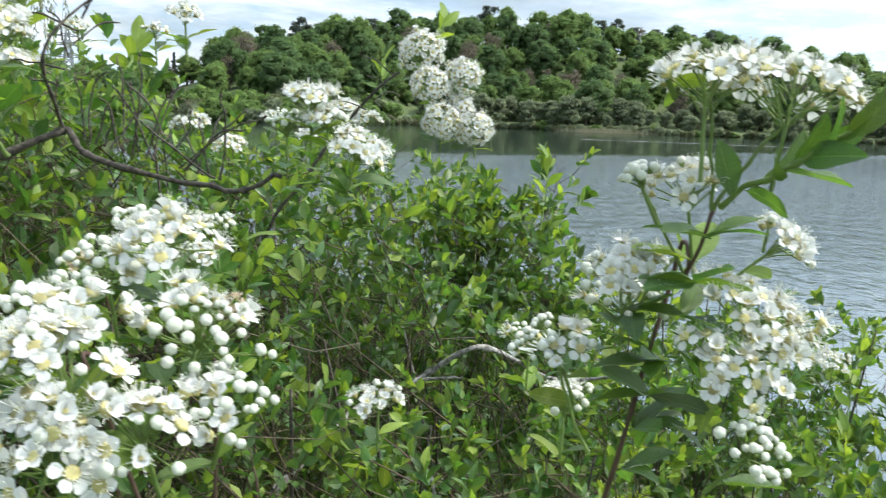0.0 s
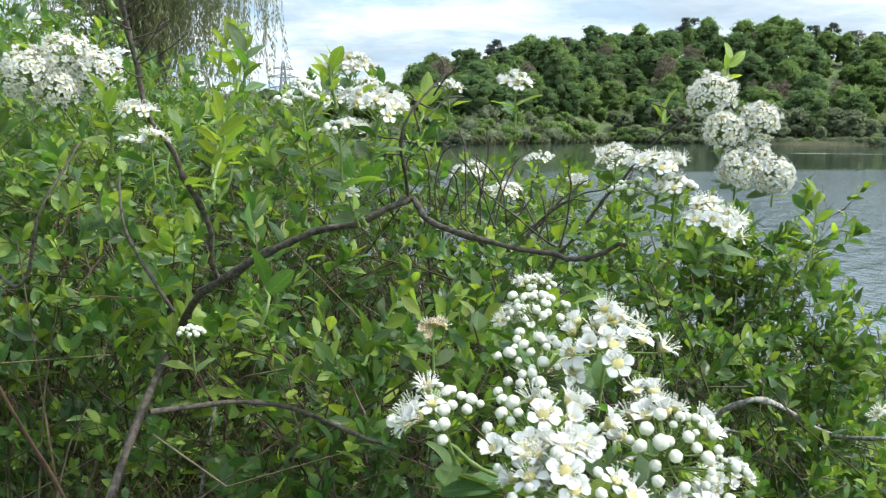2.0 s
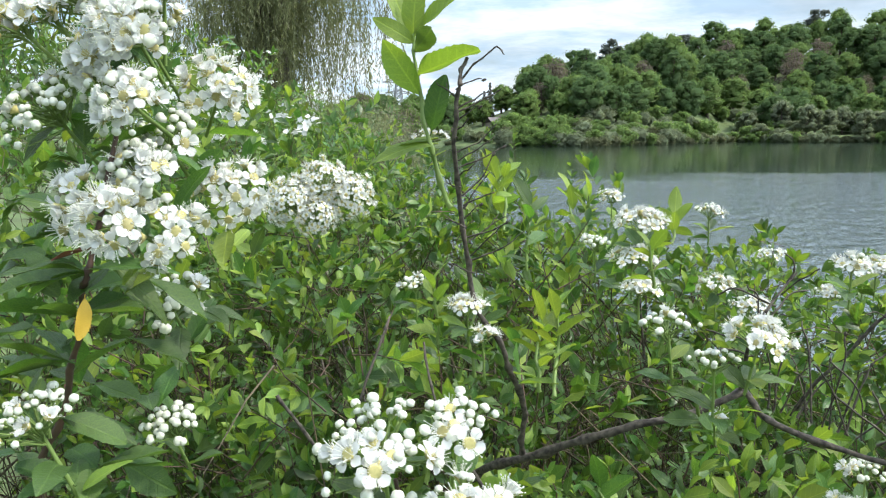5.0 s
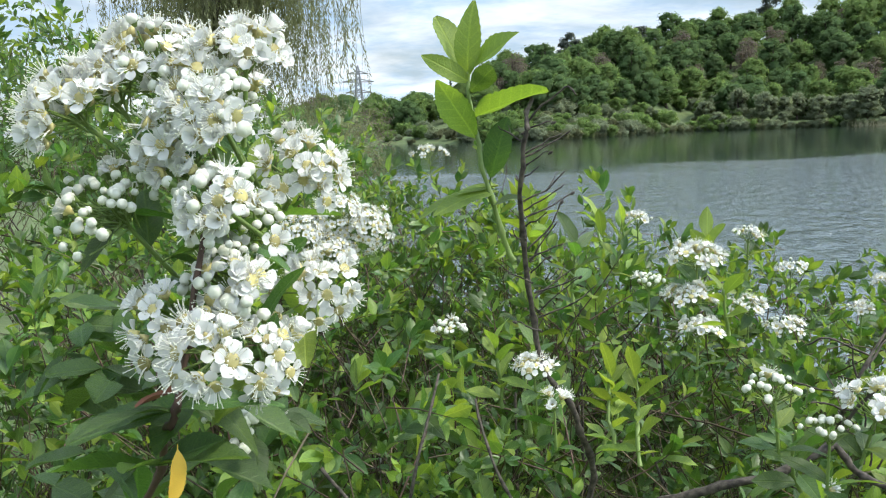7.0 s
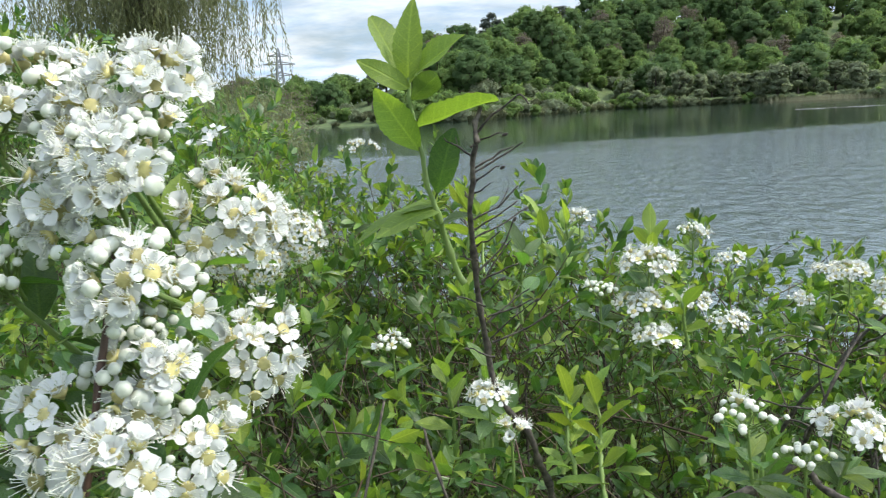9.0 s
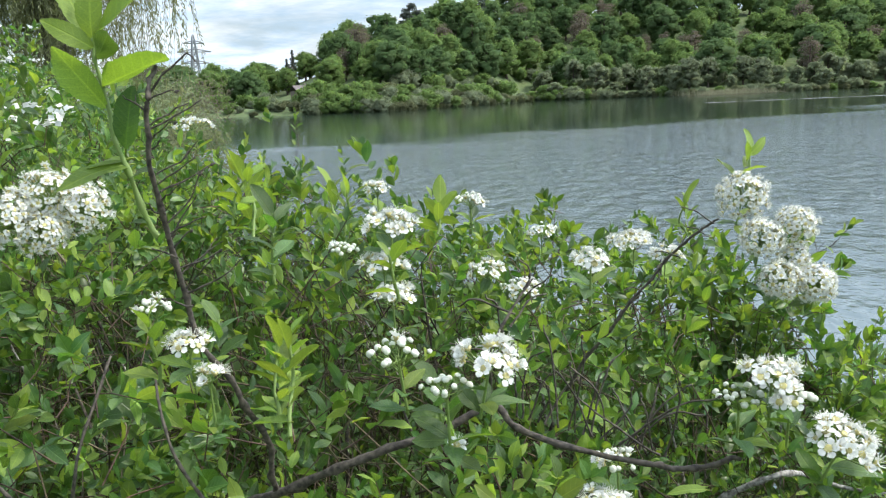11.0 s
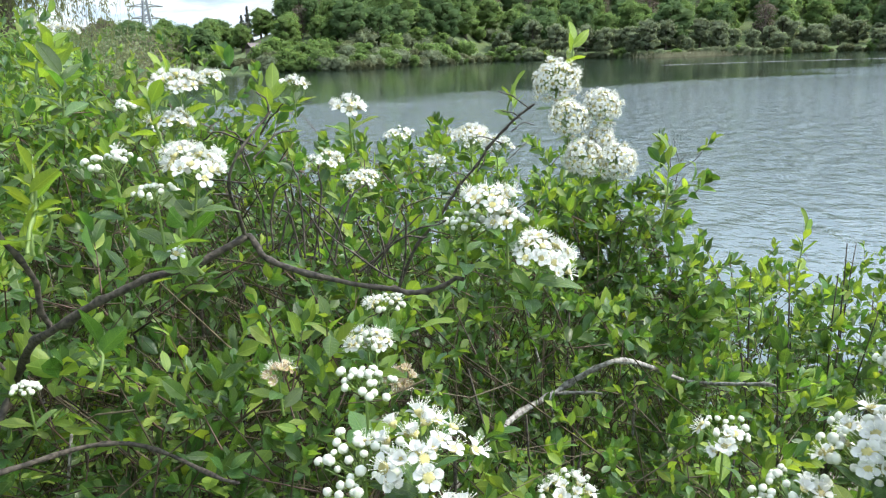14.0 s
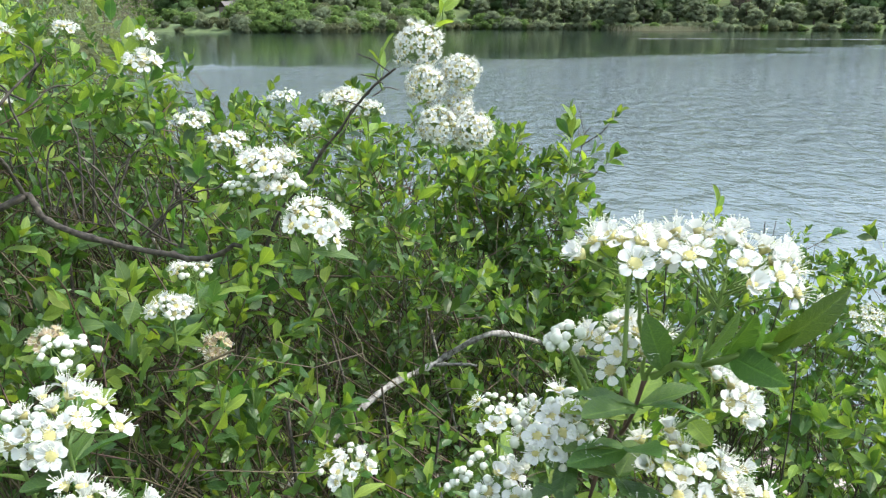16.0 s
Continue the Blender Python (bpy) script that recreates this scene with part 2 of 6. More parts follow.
sepw = nt.nodes.new("ShaderNodeSeparateXYZ")
nt.links.new(w_pos.outputs["Object"], sepw.inputs[0])
calm = nt.nodes.new("ShaderNodeMapRange")                   # the wind reaches to a slanting line before the far shore
calm.interpolation_type = "SMOOTHSTEP"
for k, v in (("From Min", 34.0), ("From Max", 55.0), ("To Min", 1.0), ("To Max", 0.08)):
    calm.inputs[k].default_value = v
gust_map = nt.nodes.new("ShaderNodeMapping")                # uneven wind over the lake
gust_map.inputs["Scale"].default_value = (0.05, 0.09, 1)
gust = nt.nodes.new("ShaderNodeTexNoise")
gust.inputs["Scale"].default_value, gust.inputs["Detail"].default_value = 1.0, 5.0
nt.links.new(w_pos.outputs["Object"], gust_map.inputs[0])
nt.links.new(gust_map.outputs[0], gust.inputs["Vector"])
shift = nt.nodes.new("ShaderNodeMath")
shift.operation = "MULTIPLY_ADD"
shift.inputs[1].default_value = 36.0
nt.links.new(gust.outputs["Fac"], shift.inputs[0])
lag = nt.nodes.new("ShaderNodeMath")
lag.operation = "MULTIPLY_ADD"
lag.inputs[1].default_value = -0.8
nt.links.new(sepw.outputs["X"], lag.inputs[0])
back = nt.nodes.new("ShaderNodeMath")
back.operation = "SUBTRACT"
back.inputs[1].default_value = 18.0
nt.links.new(sepw.outputs["Y"], back.inputs[0])
nt.links.new(back.outputs[0], lag.inputs[2])
nt.links.new(lag.outputs[0], shift.inputs[2])
nt.links.new(shift.outputs[0], calm.inputs["Value"])
blur = nt.nodes.new("ShaderNodeMapRange")                   # far wavelets merge into a broader gloss
for k, v in (("From Min", 20.0), ("From Max", 120.0), ("To Min", 0.05), ("To Max", 0.08)):
    blur.inputs[k].default_value = v
nt.links.new(sepw.outputs["Y"], blur.inputs["Value"])
nt.links.new(blur.outputs[0], wb.inputs["Roughness"])
nt.links.new(sepw.outputs["Y"], tone_by_y.inputs["Value"])
lee = nt.nodes.new("ShaderNodeMapRange")
lee.interpolation_type = "SMOOTHSTEP"
for k, v in (("From Min", 5.0), ("From Max", 19.0), ("To Min", 0.07), ("To Max", 1.0)):
    lee.inputs[k].default_value = v
nt.links.new(sepw.outputs["Y"], lee.inputs["Value"])
ripple = nt.nodes.new("ShaderNodeMath")
ripple.operation = "MULTIPLY"
fade = nt.nodes.new("ShaderNodeMath")
fade.operation = "POWER"
fade.inputs[1].default_value = 1.6
nt.links.new(calm.outputs[0], fade.inputs[0])
nt.links.new(fade.outputs[0], ripple.inputs[0])
nt.links.new(lee.outputs[0], ripple.inputs[1])
wbump = nt.nodes.new("ShaderNodeBump")
wbump.inputs["Distance"].default_value = 0.25
nt.links.new(ripple.outputs[0], wbump.inputs["Strength"])
nt.links.new(total, wbump.inputs["Height"])
nt.links.new(wbump.outputs[0], wb.inputs["Normal"])


# ---------------------------------------------------------------- mesh helpers
rng = np.random.default_rng(7)


def mesh_of(name, verts, faces, mats, index=None, smooth=True, normals=None, uv=None):
    """A mesh from vertices and faces (one array of triangles or quads, or a list of such arrays); index: material per face."""
    me = bpy.data.meshes.new(name)
    groups = faces if isinstance(faces, list) else [faces]
    groups = [np.asarray(f, np.int32) for f in groups if len(f)]
    verts = np.asarray(verts, np.float32)
    me.vertices.add(len(verts))
    me.vertices.foreach_set("co", verts.ravel())
    loops = np.concatenate([f.ravel() for f in groups])
    sizes = np.concatenate([np.full(len(f), f.shape[1], np.int32) for f in groups])
    starts = np.concatenate([[0], np.cumsum(sizes)[:-1]]).astype(np.int32)
    me.loops.add(len(loops))
    me.loops.foreach_set("vertex_index", loops)
    me.polygons.add(len(sizes))
    me.polygons.foreach_set("loop_start", starts)
    me.polygons.foreach_set("use_smooth", np.full(len(sizes), smooth))
    for m in mats:
        me.materials.append(m)
    if index is not None:
        me.polygons.foreach_set("material_index", np.asarray(index, np.int32))
    if uv is not None:
        me.uv_layers.new(name="leaf").data.foreach_set("uv", np.asarray(uv, np.float32)[loops].ravel())
    me.update(calc_edges=True)
    if normals is not None:
        me.normals_split_custom_set_from_vertices(np.asarray(normals).tolist())
    return me


def part(name, me, parent=None, label="", kind=""):
    ob = new(name, me)
    if parent is not None:
        ob.parent = parent
    return tagged(ob, label, kind=kind)


def thing(name, place, label, category, group="", kind=""):
    ob = new(name)
    ob.empty_display_size = 0.1
    ob.location = place
    bpy.context.view_layer.update()
    return tagged(ob, label, category, group, kind)


def stamp(template, rot, pos):
    """Copies of a template (verts, quads) under many rotations (n,3,3) and places (n,3)."""
    tv, tf = template
    v = np.einsum("nij,kj->nki", rot, tv) + pos[:, None, :]
    f = tf[None] + (np.arange(len(pos)) * len(tv))[:, None, None]
    return v.reshape(-1, 3), f.reshape(-1, tf.shape[1])


def unit(v):
    return v / np.maximum(np.linalg.norm(v, axis=-1, keepdims=True), 1e-9)


def frames_along(d, up):
    """Rotations whose y axis is d and whose z axis leans to up."""
    x = unit(np.cross(d, up))
    z = np.cross(x, d)
    return np.stack([x, d, z], axis=-1)


def tube(points, radii, sides=6, close=True, wobble=0.0):
    """A tube of quads through the points."""
    p = np.asarray(points, float)
    n = len(p)
    t = np.gradient(p, axis=0)
    t = unit(t)
    ref = np.array([0.31, 0.22, 0.92]) if abs(t[0] @ np.array([0.31, 0.22, 0.92])) < 0.9 else np.array([0.95, 0.1, 0.1])
    a = np.linspace(0, 2 * np.pi, sides, endpoint=False)
    vs = []
    for i in range(n):
        u = unit(np.cross(t[i], ref))
        w_ = np.cross(t[i], u)
        r = radii[i] * (1 + wobble * rng.normal(size=sides))
        vs.append(p[i] + (np.cos(a) * r)[:, None] * u + (np.sin(a) * r)[:, None] * w_)
    v = np.concatenate(vs)
    f = [[i * sides + j, i * sides + (j + 1) % sides, (i + 1) * sides + (j + 1) % sides, (i + 1) * sides + j] for i in range(n - 1) for j in range(sides)]
    if close:
        v = np.concatenate([v, p[-1:] + t[-1:] * radii[-1] * 0.6])
        e = len(v) - 1
        f += [[(n - 1) * sides + j, (n - 1) * sides + (j + 1) % sides, e, e] for j in range(sides)]
    return v, np.array(f)


def clean(f):
    """Quads and triangles apart: a quad whose last two corners agree is a triangle."""
    tri = f[:, 2] == f[:, 3]
    return [f[~tri], f[tri][:, :3]]


def join(pieces):
    vs, fs, k = [], [], 0
    for v, f in pieces:
        vs.append(v)
        fs.append(np.asarray(f) + k)
        k += len(v)
    return np.concatenate(vs), np.concatenate(fs)


def spline(pts, steps=6):
    """Catmull-Rom through the points."""
    p = np.asarray(pts, float)
    q = np.concatenate([2 * p[:1] - p[1:2], p, 2 * p[-1:] - p[-2:-1]])
    out = []
    for i in range(len(p) - 1):
        a, b, c, d = q[i:i + 4]
        for s in np.linspace(0, 1, steps, endpoint=False):
            out.append(0.5 * (2 * b + (c - a) * s + (2 * a - 5 * b + 4 * c - d) * s * s + (3 * b - a - 3 * c + d) * s ** 3))
    out.append(p[-1])
    return np.array(out)


def leaf_shape(length, width, fold=0.25, curl=0.15, stations=6, teeth=0.0, widest=0.55):
    """An elliptic leaf along +y, folded on its midrib, tip curling down, toothed towards the tip."""
    u = np.linspace(0, 1, stations + 1)
    prof = np.sin(np.pi * u ** (math.log(0.5) / math.log(widest))) ** 0.7
    prof[0], prof[-1] = 0.06, 0.1
    z_mid = -curl * length * u ** 2
    vs, fs = [], []
    for i, s in enumerate(u):
        hw = max(prof[i], 0.015) * width / 2
        if teeth and 0.4 < s < 0.98 and i % 2:
            hw *= 1 - teeth
        wave = 0.05 * width * math.sin(9 * s + 20 * fold)
        vs += [[-hw, s * length, z_mid[i] + fold * hw + wave], [0, s * length, z_mid[i]], [hw, s * length, z_mid[i] + fold * hw - wave]]
    for i in range(stations):
        for j in (0, 1):
            a = i * 3 + j
            fs.append([a, a + 1, a + 4, a + 3])
    return np.array(vs, float), np.array(fs)


LEAF_HI = [leaf_shape(1, 0.46, 0.3, 0.12, 21, 0.07), leaf_shape(1, 0.4, 0.2, 0.3, 21, 0.07, 0.48), leaf_shape(1, 0.46, 0.45, 0.04, 21, 0.08, 0.53)]
LEAF_MID = [leaf_shape(1, 0.5, 0.35, 0.14, 4, 0, 0.55), leaf_shape(1, 0.42, 0.2, 0.32, 4, 0, 0.5), leaf_shape(1, 0.54, 0.5, 0.03, 4, 0, 0.58)]
LEAF_LOW = [leaf_shape(1, 0.5, 0.35, 0.18, 3), leaf_shape(1, 0.44, 0.25, 0.28, 3)]


def shoots(base, direction, length, n, size, spread=0.95, tip=0.25):
    """Leaves spiralling up straight shoots: returns places, rotations and sizes of n leaves for each shoot."""
    s = len(base)
    u = (np.arange(n) + rng.random((s, n))) / n
    u = 0.12 + 0.88 * u ** 0.65
    p = base[:, None] + direction[:, None] * (length[:, None] * u)[..., None]
    ref = unit(rng.normal(size=(s, 3)))
    e1 = unit(np.cross(direction, ref))
    e2 = np.cross(direction, e1)
    ang = np.arange(n)[None] * 2.4 + rng.random((s, 1)) * 6.28 + rng.normal(0, 0.3, (s, n))
    side = np.cos(ang)[..., None] * e1[:, None] + np.sin(ang)[..., None] * e2[:, None]
    lift = spread * (1 - 0.55 * u) + rng.normal(0, 0.16, (s, n))
    d = unit(np.sin(lift)[..., None] * side + np.cos(lift)[..., None] * direction[:, None])
    d = unit(d + np.array([0, 0, 0.12]))
    upv = unit(direction[:, None] + 0.6 * rng.normal(size=(s, n, 3)) + np.array([0, 0, 0.4]))
    rot = frames_along(d.reshape(-1, 3), upv.reshape(-1, 3))
    sz = size[:, None] * (1.0 - tip * u) * rng.uniform(0.75, 1.2, (s, n))
    return p.reshape(-1, 3), rot, sz.reshape(-1)


def leaf_mass(name, templates, p, rot, sz, mats, parent, label, young=0.25):
    """All those leaves as one mesh of many islands."""
    kind = rng.integers(0, len(templates), len(p))
    pieces, idx, flat = [], [], []
    for k, tpl in enumerate(templates):
        sel = kind == k
        if not sel.any():
            continue
        pieces.append(stamp(tpl, rot[sel] * sz[sel][:, None, None], p[sel]))
        flat.append(np.tile(tpl[0][:, :2], (int(sel.sum()), 1)))
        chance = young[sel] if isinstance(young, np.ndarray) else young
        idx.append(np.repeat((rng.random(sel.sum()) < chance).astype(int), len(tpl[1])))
    v, f = join(pieces)
    return part(name, mesh_of(name, v - np.array(parent.location), f, mats, np.concatenate(idx), uv=np.concatenate(flat)), parent, label, "stuff")


def twig_mass(name, a, b, r, mat, parent, label, sag=0.0):
    """Thin three-sided twigs from a to b, bent at the middle, as one mesh."""
    n = len(a)
    d = unit(b - a)
    e1 = unit(np.cross(d, unit(rng.normal(size=(n, 3)))))
    e2 = np.cross(d, e1)
    mid = (a + b) / 2 + rng.normal(0, 1, (n, 3)) * (np.linalg.norm(b - a, axis=1) * 0.06)[:, None] + np.array([0, 0, sag])
    rings = []
    for c, k in ((a, 1.0), (mid, 0.8), (b, 0.45)):
        for q in range(3):
            w_ = 2.094 * q
            rings.append(c + (math.cos(w_) * e1 + math.sin(w_) * e2) * (r * k)[:, None])
    v = np.stack(rings, 1).reshape(-1, 3)
    one = np.array([[i * 3 + j, i * 3 + (j + 1) % 3, (i + 1) * 3 + (j + 1) % 3, (i + 1) * 3 + j] for i in range(2) for j in range(3)])
    f = (one[None] + (np.arange(n) * 9)[:, None, None]).reshape(-1, 4)
    return part(name, mesh_of(name, v - np.array(parent.location), f, [mat]), parent, label, "stuff")


def smooth01(x):
    x = np.clip(x, 0, 1)
    return x * x * (3 - 2 * x)


# ---------------------------------------------------------------- ground and lake
FAR = 168.0                      # distance of the far shore
SHORE_AZ = [-60, -30, -20, -11, -4, 2, 6, 10, 17, 20, 24, 30, 60]
SHORE_R = [190, 195, 198, 184, 188, 190, 160, 139, 139, 148, 150, 145, 130]
RIDGE_AZ = [-60, -30, -26, -21, -14, -8, -4, 4, 10, 14, 17, 20, 24, 30, 60]
RIDGE_EL = [3.0, 3.8, 4.5, 5.6, 6.6, 7.1, 7.1, 6.6, 6.0, 5.1, 4.1, 3.0, 2.2, 1.9, 1.9]


def ridge(az):
    """Height of the hill's ground on the ridge, by azimuth to the left in degrees."""
    return np.maximum(1.2, EYE + (shore(az) + 85) * np.tan(np.radians(np.interp(az, RIDGE_AZ, RIDGE_EL))) - 11.5)


def shore(az):
    """Distance of the far waterline, by azimuth."""
    return np.interp(az, SHORE_AZ, SHORE_R) + 2 * np.sin(az * 0.9)


def ground_z(x, y):
    x, y = np.asarray(x, float), np.asarray(y, float)
    r = np.hypot(x, y)
    az = np.degrees(np.arctan2(-x, np.maximum(y, 1e-6) * (y > 0) + 1e-6))
    near = y - (4.2 - 0.3 * x + 0.25 * np.sin(x * 1.3))                       # beyond the near bank
    left = (x + 1.6) * math.cos(radians(26)) + (y - 4.0) * math.sin(radians(26)) + 0.8 * np.sin(y * 0.21)
    far = shore(az) - r
    lake = np.minimum(np.minimum(near, left), far)
    inside = -np.minimum(1.2, 0.3 * np.maximum(lake, 0)) 
    bank = 0.85 * smooth01(np.minimum(-np.minimum(near, left), 3.0) / 2.6)
    behind = np.maximum(-far, 0)
    hill = ridge(az) * smooth01((behind - 6) / 84) * (y > 0) + 1.2 * smooth01(behind / 6) + 0.02 * np.maximum(behind - 130, 0) * (y < 0)
    z = np.where(lake > 0, inside, np.where(far < 0, hill, bank))
    return z + 0.03 * np.sin(x * 2.1) * np.cos(y * 1.7) * (lake < 0)


rad = np.concatenate([np.linspace(0.0, 9, 46), np.geomspace(9.4, 150, 46), np.linspace(153, 280, 56), np.geomspace(290, 3500, 26)])
ang = np.radians(np.concatenate([np.arange(-45, 50, 0.75), np.arange(50, 315, 5.0)]))
rr, aa = np.meshgrid(rad, ang, indexing="ij")
gx, gy = -rr * np.sin(aa), rr * np.cos(aa)
gv = np.stack([gx, gy, ground_z(gx, gy)], -1).reshape(-1, 3)
na = len(ang)
gi, gj = np.meshgrid(np.arange(len(rad) - 1), np.arange(na), indexing="ij")
gf = np.stack([gi * na + gj, gi * na + (gj + 1) % na, (gi + 1) * na + (gj + 1) % na, (gi + 1) * na + gj], -1).reshape(-1, 4)
ground = part("ground", mesh_of("ground", gv, gf[:, ::-1], [M["ground"]]))
tagged(ground, "grassy lake bank and wooded hillside ground", "ground", kind="structure")

wr = np.array([0.5, 4, 12, 40, 90, 185])
wa = np.radians(np.arange(-90, 91, 6.0))
wrr, waa = np.meshgrid(wr, wa, indexing="ij")
wv = np.stack([-wrr * np.sin(waa), wrr * np.cos(waa), np.zeros_like(wrr)], -1).reshape(-1, 3)
nw = len(wa)
wi, wj = np.meshgrid(np.arange(len(wr) - 1), np.arange(nw - 1), indexing="ij")
wf = np.stack([wi * nw + wj, (wi + 1) * nw + wj, (wi + 1) * nw + wj + 1, wi * nw + wj + 1], -1).reshape(-1, 4)
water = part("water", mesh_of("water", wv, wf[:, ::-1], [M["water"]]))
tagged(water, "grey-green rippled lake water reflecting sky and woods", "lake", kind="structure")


# ---------------------------------------------------------------- far shore: trees, shrubs, reeds, house, pylon
def clump_cloud(centres, radii, count, size, flat=0.8, hull=0.0):
    """Small bent leaf patches over lobes: an uneven crown with gaps. hull: the share of each lobe's radius that is closed foliage."""
    cs, rs = np.asarray(centres, float), np.asarray(radii, float)
    which = rng.integers(0, len(cs), count)
    d = unit(rng.normal(size=(count, 3)))
    d[:, 2] = np.abs(d[:, 2]) * np.where(rng.random(count) < 0.75, 1, -1)
    c = cs[which] + d * (rs[which] * rng.uniform(0.62, 1.2, count))[:, None] * np.array([1, 1, flat])
    nrm = unit(d + np.array([0, 0, 0.35]) + 0.3 * rng.normal(size=(count, 3)))
    t = unit(np.cross(nrm, rng.normal(size=(count, 3))))
    rot = frames_along(t, nrm)
    tpl = (np.array([[-0.55, -0.3, -0.06], [0.5, -0.35, 0.0], [0.05, 0.6, -0.08]], float), np.array([[0, 1, 2]]))
    v, f = stamp(tpl, rot * (size * rng.uniform(0.6, 1.3, count))[:, None, None], c)
    mid = cs.mean(0) * np.array([1, 1, 0.6])
    soft = np.repeat(unit(0.32 * d + 0.75 * unit(c - mid) + np.array([0, 0, 0.3]) + 0.2 * rng.normal(size=(count, 3))), 3, 0)
    if not hull:
        return v, f, soft
    seg = 5
    ring = np.concatenate([np.stack([np.cos(q + np.arange(seg) * 2 * np.pi / seg) * math.sin(p), np.sin(q + np.arange(seg) * 2 * np.pi / seg) * math.sin(p), np.full(seg, math.cos(p))], -1)
                           for p, q in ((0.35, 0.0), (1.1, 0.4), (1.9, 0.0), (2.7, 0.4))])
    one = [[i * seg + j, (i + 1) * seg + j, i * seg + (j + 1) % seg] for i in range(3) for j in range(seg)]
    one += [[i * seg + (j + 1) % seg, (i + 1) * seg + j, (i + 1) * seg + (j + 1) % seg] for i in range(3) for j in range(seg)]
    one += [[0, j, j + 1] for j in range(1, seg - 1)] + [[3 * seg, 3 * seg + j + 1, 3 * seg + j] for j in range(1, seg - 1)]
    hv = cs[:, None] + ring[None] * (rs[:, None] * rng.uniform(0.8, 1.2, (len(cs), len(ring))))[..., None] * hull * np.array([1, 1, flat])
    hf = np.array(one)[None] + (np.arange(len(cs)) * len(ring))[:, None, None]
    hn = unit(0.25 * ring[None] + 0.8 * unit(hv - mid) + np.array([0, 0, 0.2]))
    return np.concatenate([v, hv.reshape(-1, 3)]), np.concatenate([f, hf.reshape(-1, 3) + len(v)]), np.concatenate([soft, hn.reshape(-1, 3)])


def deciduous(name, height, width, foliage, label, lobes=34, count=2200, size=0.46, hull=0.68):
    ob = thing(name, (0, 0, 0), label, "tree", "wooded hillside")
    trunk = [tube(spline([(0, 0, -0.5), (0.1, 0.05, height * 0.3), (-0.1, 0.1, height * 0.75)], 3), np.linspace(0.032, 0.01, 7) * height, 6)]
    cs, rs = [], []
    for i in range(lobes):
        a, k = i * 2.4 + rng.normal(0, 0.3), (i + 0.5) / lobes
        z = height * (0.19 + 0.64 * k + rng.normal(0, 0.03))
        ro = width * 0.42 * math.sqrt(max(0.12, 1 - abs(2 * k - 0.95) ** 2.8)) * rng.uniform(0.4, 0.95)
        c = (math.cos(a) * ro, math.sin(a) * ro, z)
        cs.append(c)
        rs.append(width * rng.uniform(0.14, 0.23))
        if i % 3 == 1:
            trunk.append(tube(spline([(0, 0, z * 0.55), (c[0] * 0.5, c[1] * 0.5, z * 0.8), c], 2), np.linspace(0.009, 0.003, 5) * height, 4))
    v, f = join(trunk)
    part("trunk", mesh_of("trunk", v, clean(f), [M["tree_bark"]]), ob)
    v, f, nn_ = clump_cloud(cs, rs, count, size, 0.8, hull)
    part("crown", mesh_of("crown", v, f, [FOLIAGE[foliage]], normals=nn_), ob)
    return ob


def conifer(name, height, width, label, pine=False, count=800):
    ob = thing(name, (0, 0, 0), label, "tree", "wooded hillside")
    v, f = tube([(0, 0, -0.5), (0, 0, height * 0.5), (0, 0, height)], [0.02 * height, 0.014 * height, 0.004 * height], 6)
    part("trunk", mesh_of("trunk", v, clean(f), [M["tree_bark"]]), ob)
    cs, rs = [], []
    for i in range(34):
        k = (i + 0.5) / 34
        z = height * ((0.5 + 0.48 * k) if pine else (0.1 + 0.9 * k))
        ro = width * 0.5 * ((0.9 - 0.5 * k) if pine else (1 - k)) * rng.uniform(0.3, 0.9)
        cs.append((math.cos(i * 2.4) * ro, math.sin(i * 2.4) * ro, z))
        rs.append(width * (0.17 if pine else 0.16 * (1.15 - k)))
    v, f, nn_ = clump_cloud(cs, rs, count, 0.6, 0.6, 0.7)
    part("crown", mesh_of("crown", v, f, [FOLIAGE["pine"]], normals=nn_), ob)
    return ob


PROTOS = [
    deciduous("deciduous_tree", 13.0, 8.5, "fresh_green", "broad fresh-green leafy tree on the wooded hillside"),
    deciduous("deciduous_tree", 12.0, 8.8, "deep_green", "rounded deep-green leafy tree on the wooded hillside"),
    deciduous("deciduous_tree", 14.0, 8.0, "fresh_green", "tall fresh-green leafy tree on the wooded hillside", 36),
    deciduous("deciduous_tree", 13.0, 6.5, "bare", "grey-brown tree just coming into leaf", 26, 2200, 0.34, 0.0),
    deciduous("deciduous_tree", 14.0, 8.5, "deep_green", "tall dark-green leafy tree among the woods", 36),
]
WILLOWY = [
    deciduous("lakeside_tree", 9.0, 5.0, "grey_green", "soft grey-green willow tree at the far waterside", 20, 2000, 0.42),
    deciduous("lakeside_tree", 6.0, 4.5, "grey_green", "small grey-green willow bush at the far waterside", 18, 1800, 0.36),
]
PINES = [deciduous("pine_tree", 12.5, 5.5, "pine", "dark pine tree with a ragged high crown on the ridge", 18, 1500, 0.5, 0.5), conifer("spruce_tree", 12.0, 5.5, "dark pointed spruce tree above the far meadow")]
BANK = [
    deciduous("bank_shrub", 3.6, 4.6, "fresh_green", "rounded light-green shrub on the far lake bank", 14, 1000, 0.36),
    deciduous("bank_shrub", 3.0, 4.0, "grey_green", "rounded pale green shrub on the far lake bank", 14, 1000, 0.36),
    deciduous("bank_shrub", 2.2, 3.6, "olive", "low olive-green shrub on the far lake bank", 12, 900, 0.34),
]
for q in BANK:
    tagged(q, category="shrub", group="far bank shrubs")
used = set()


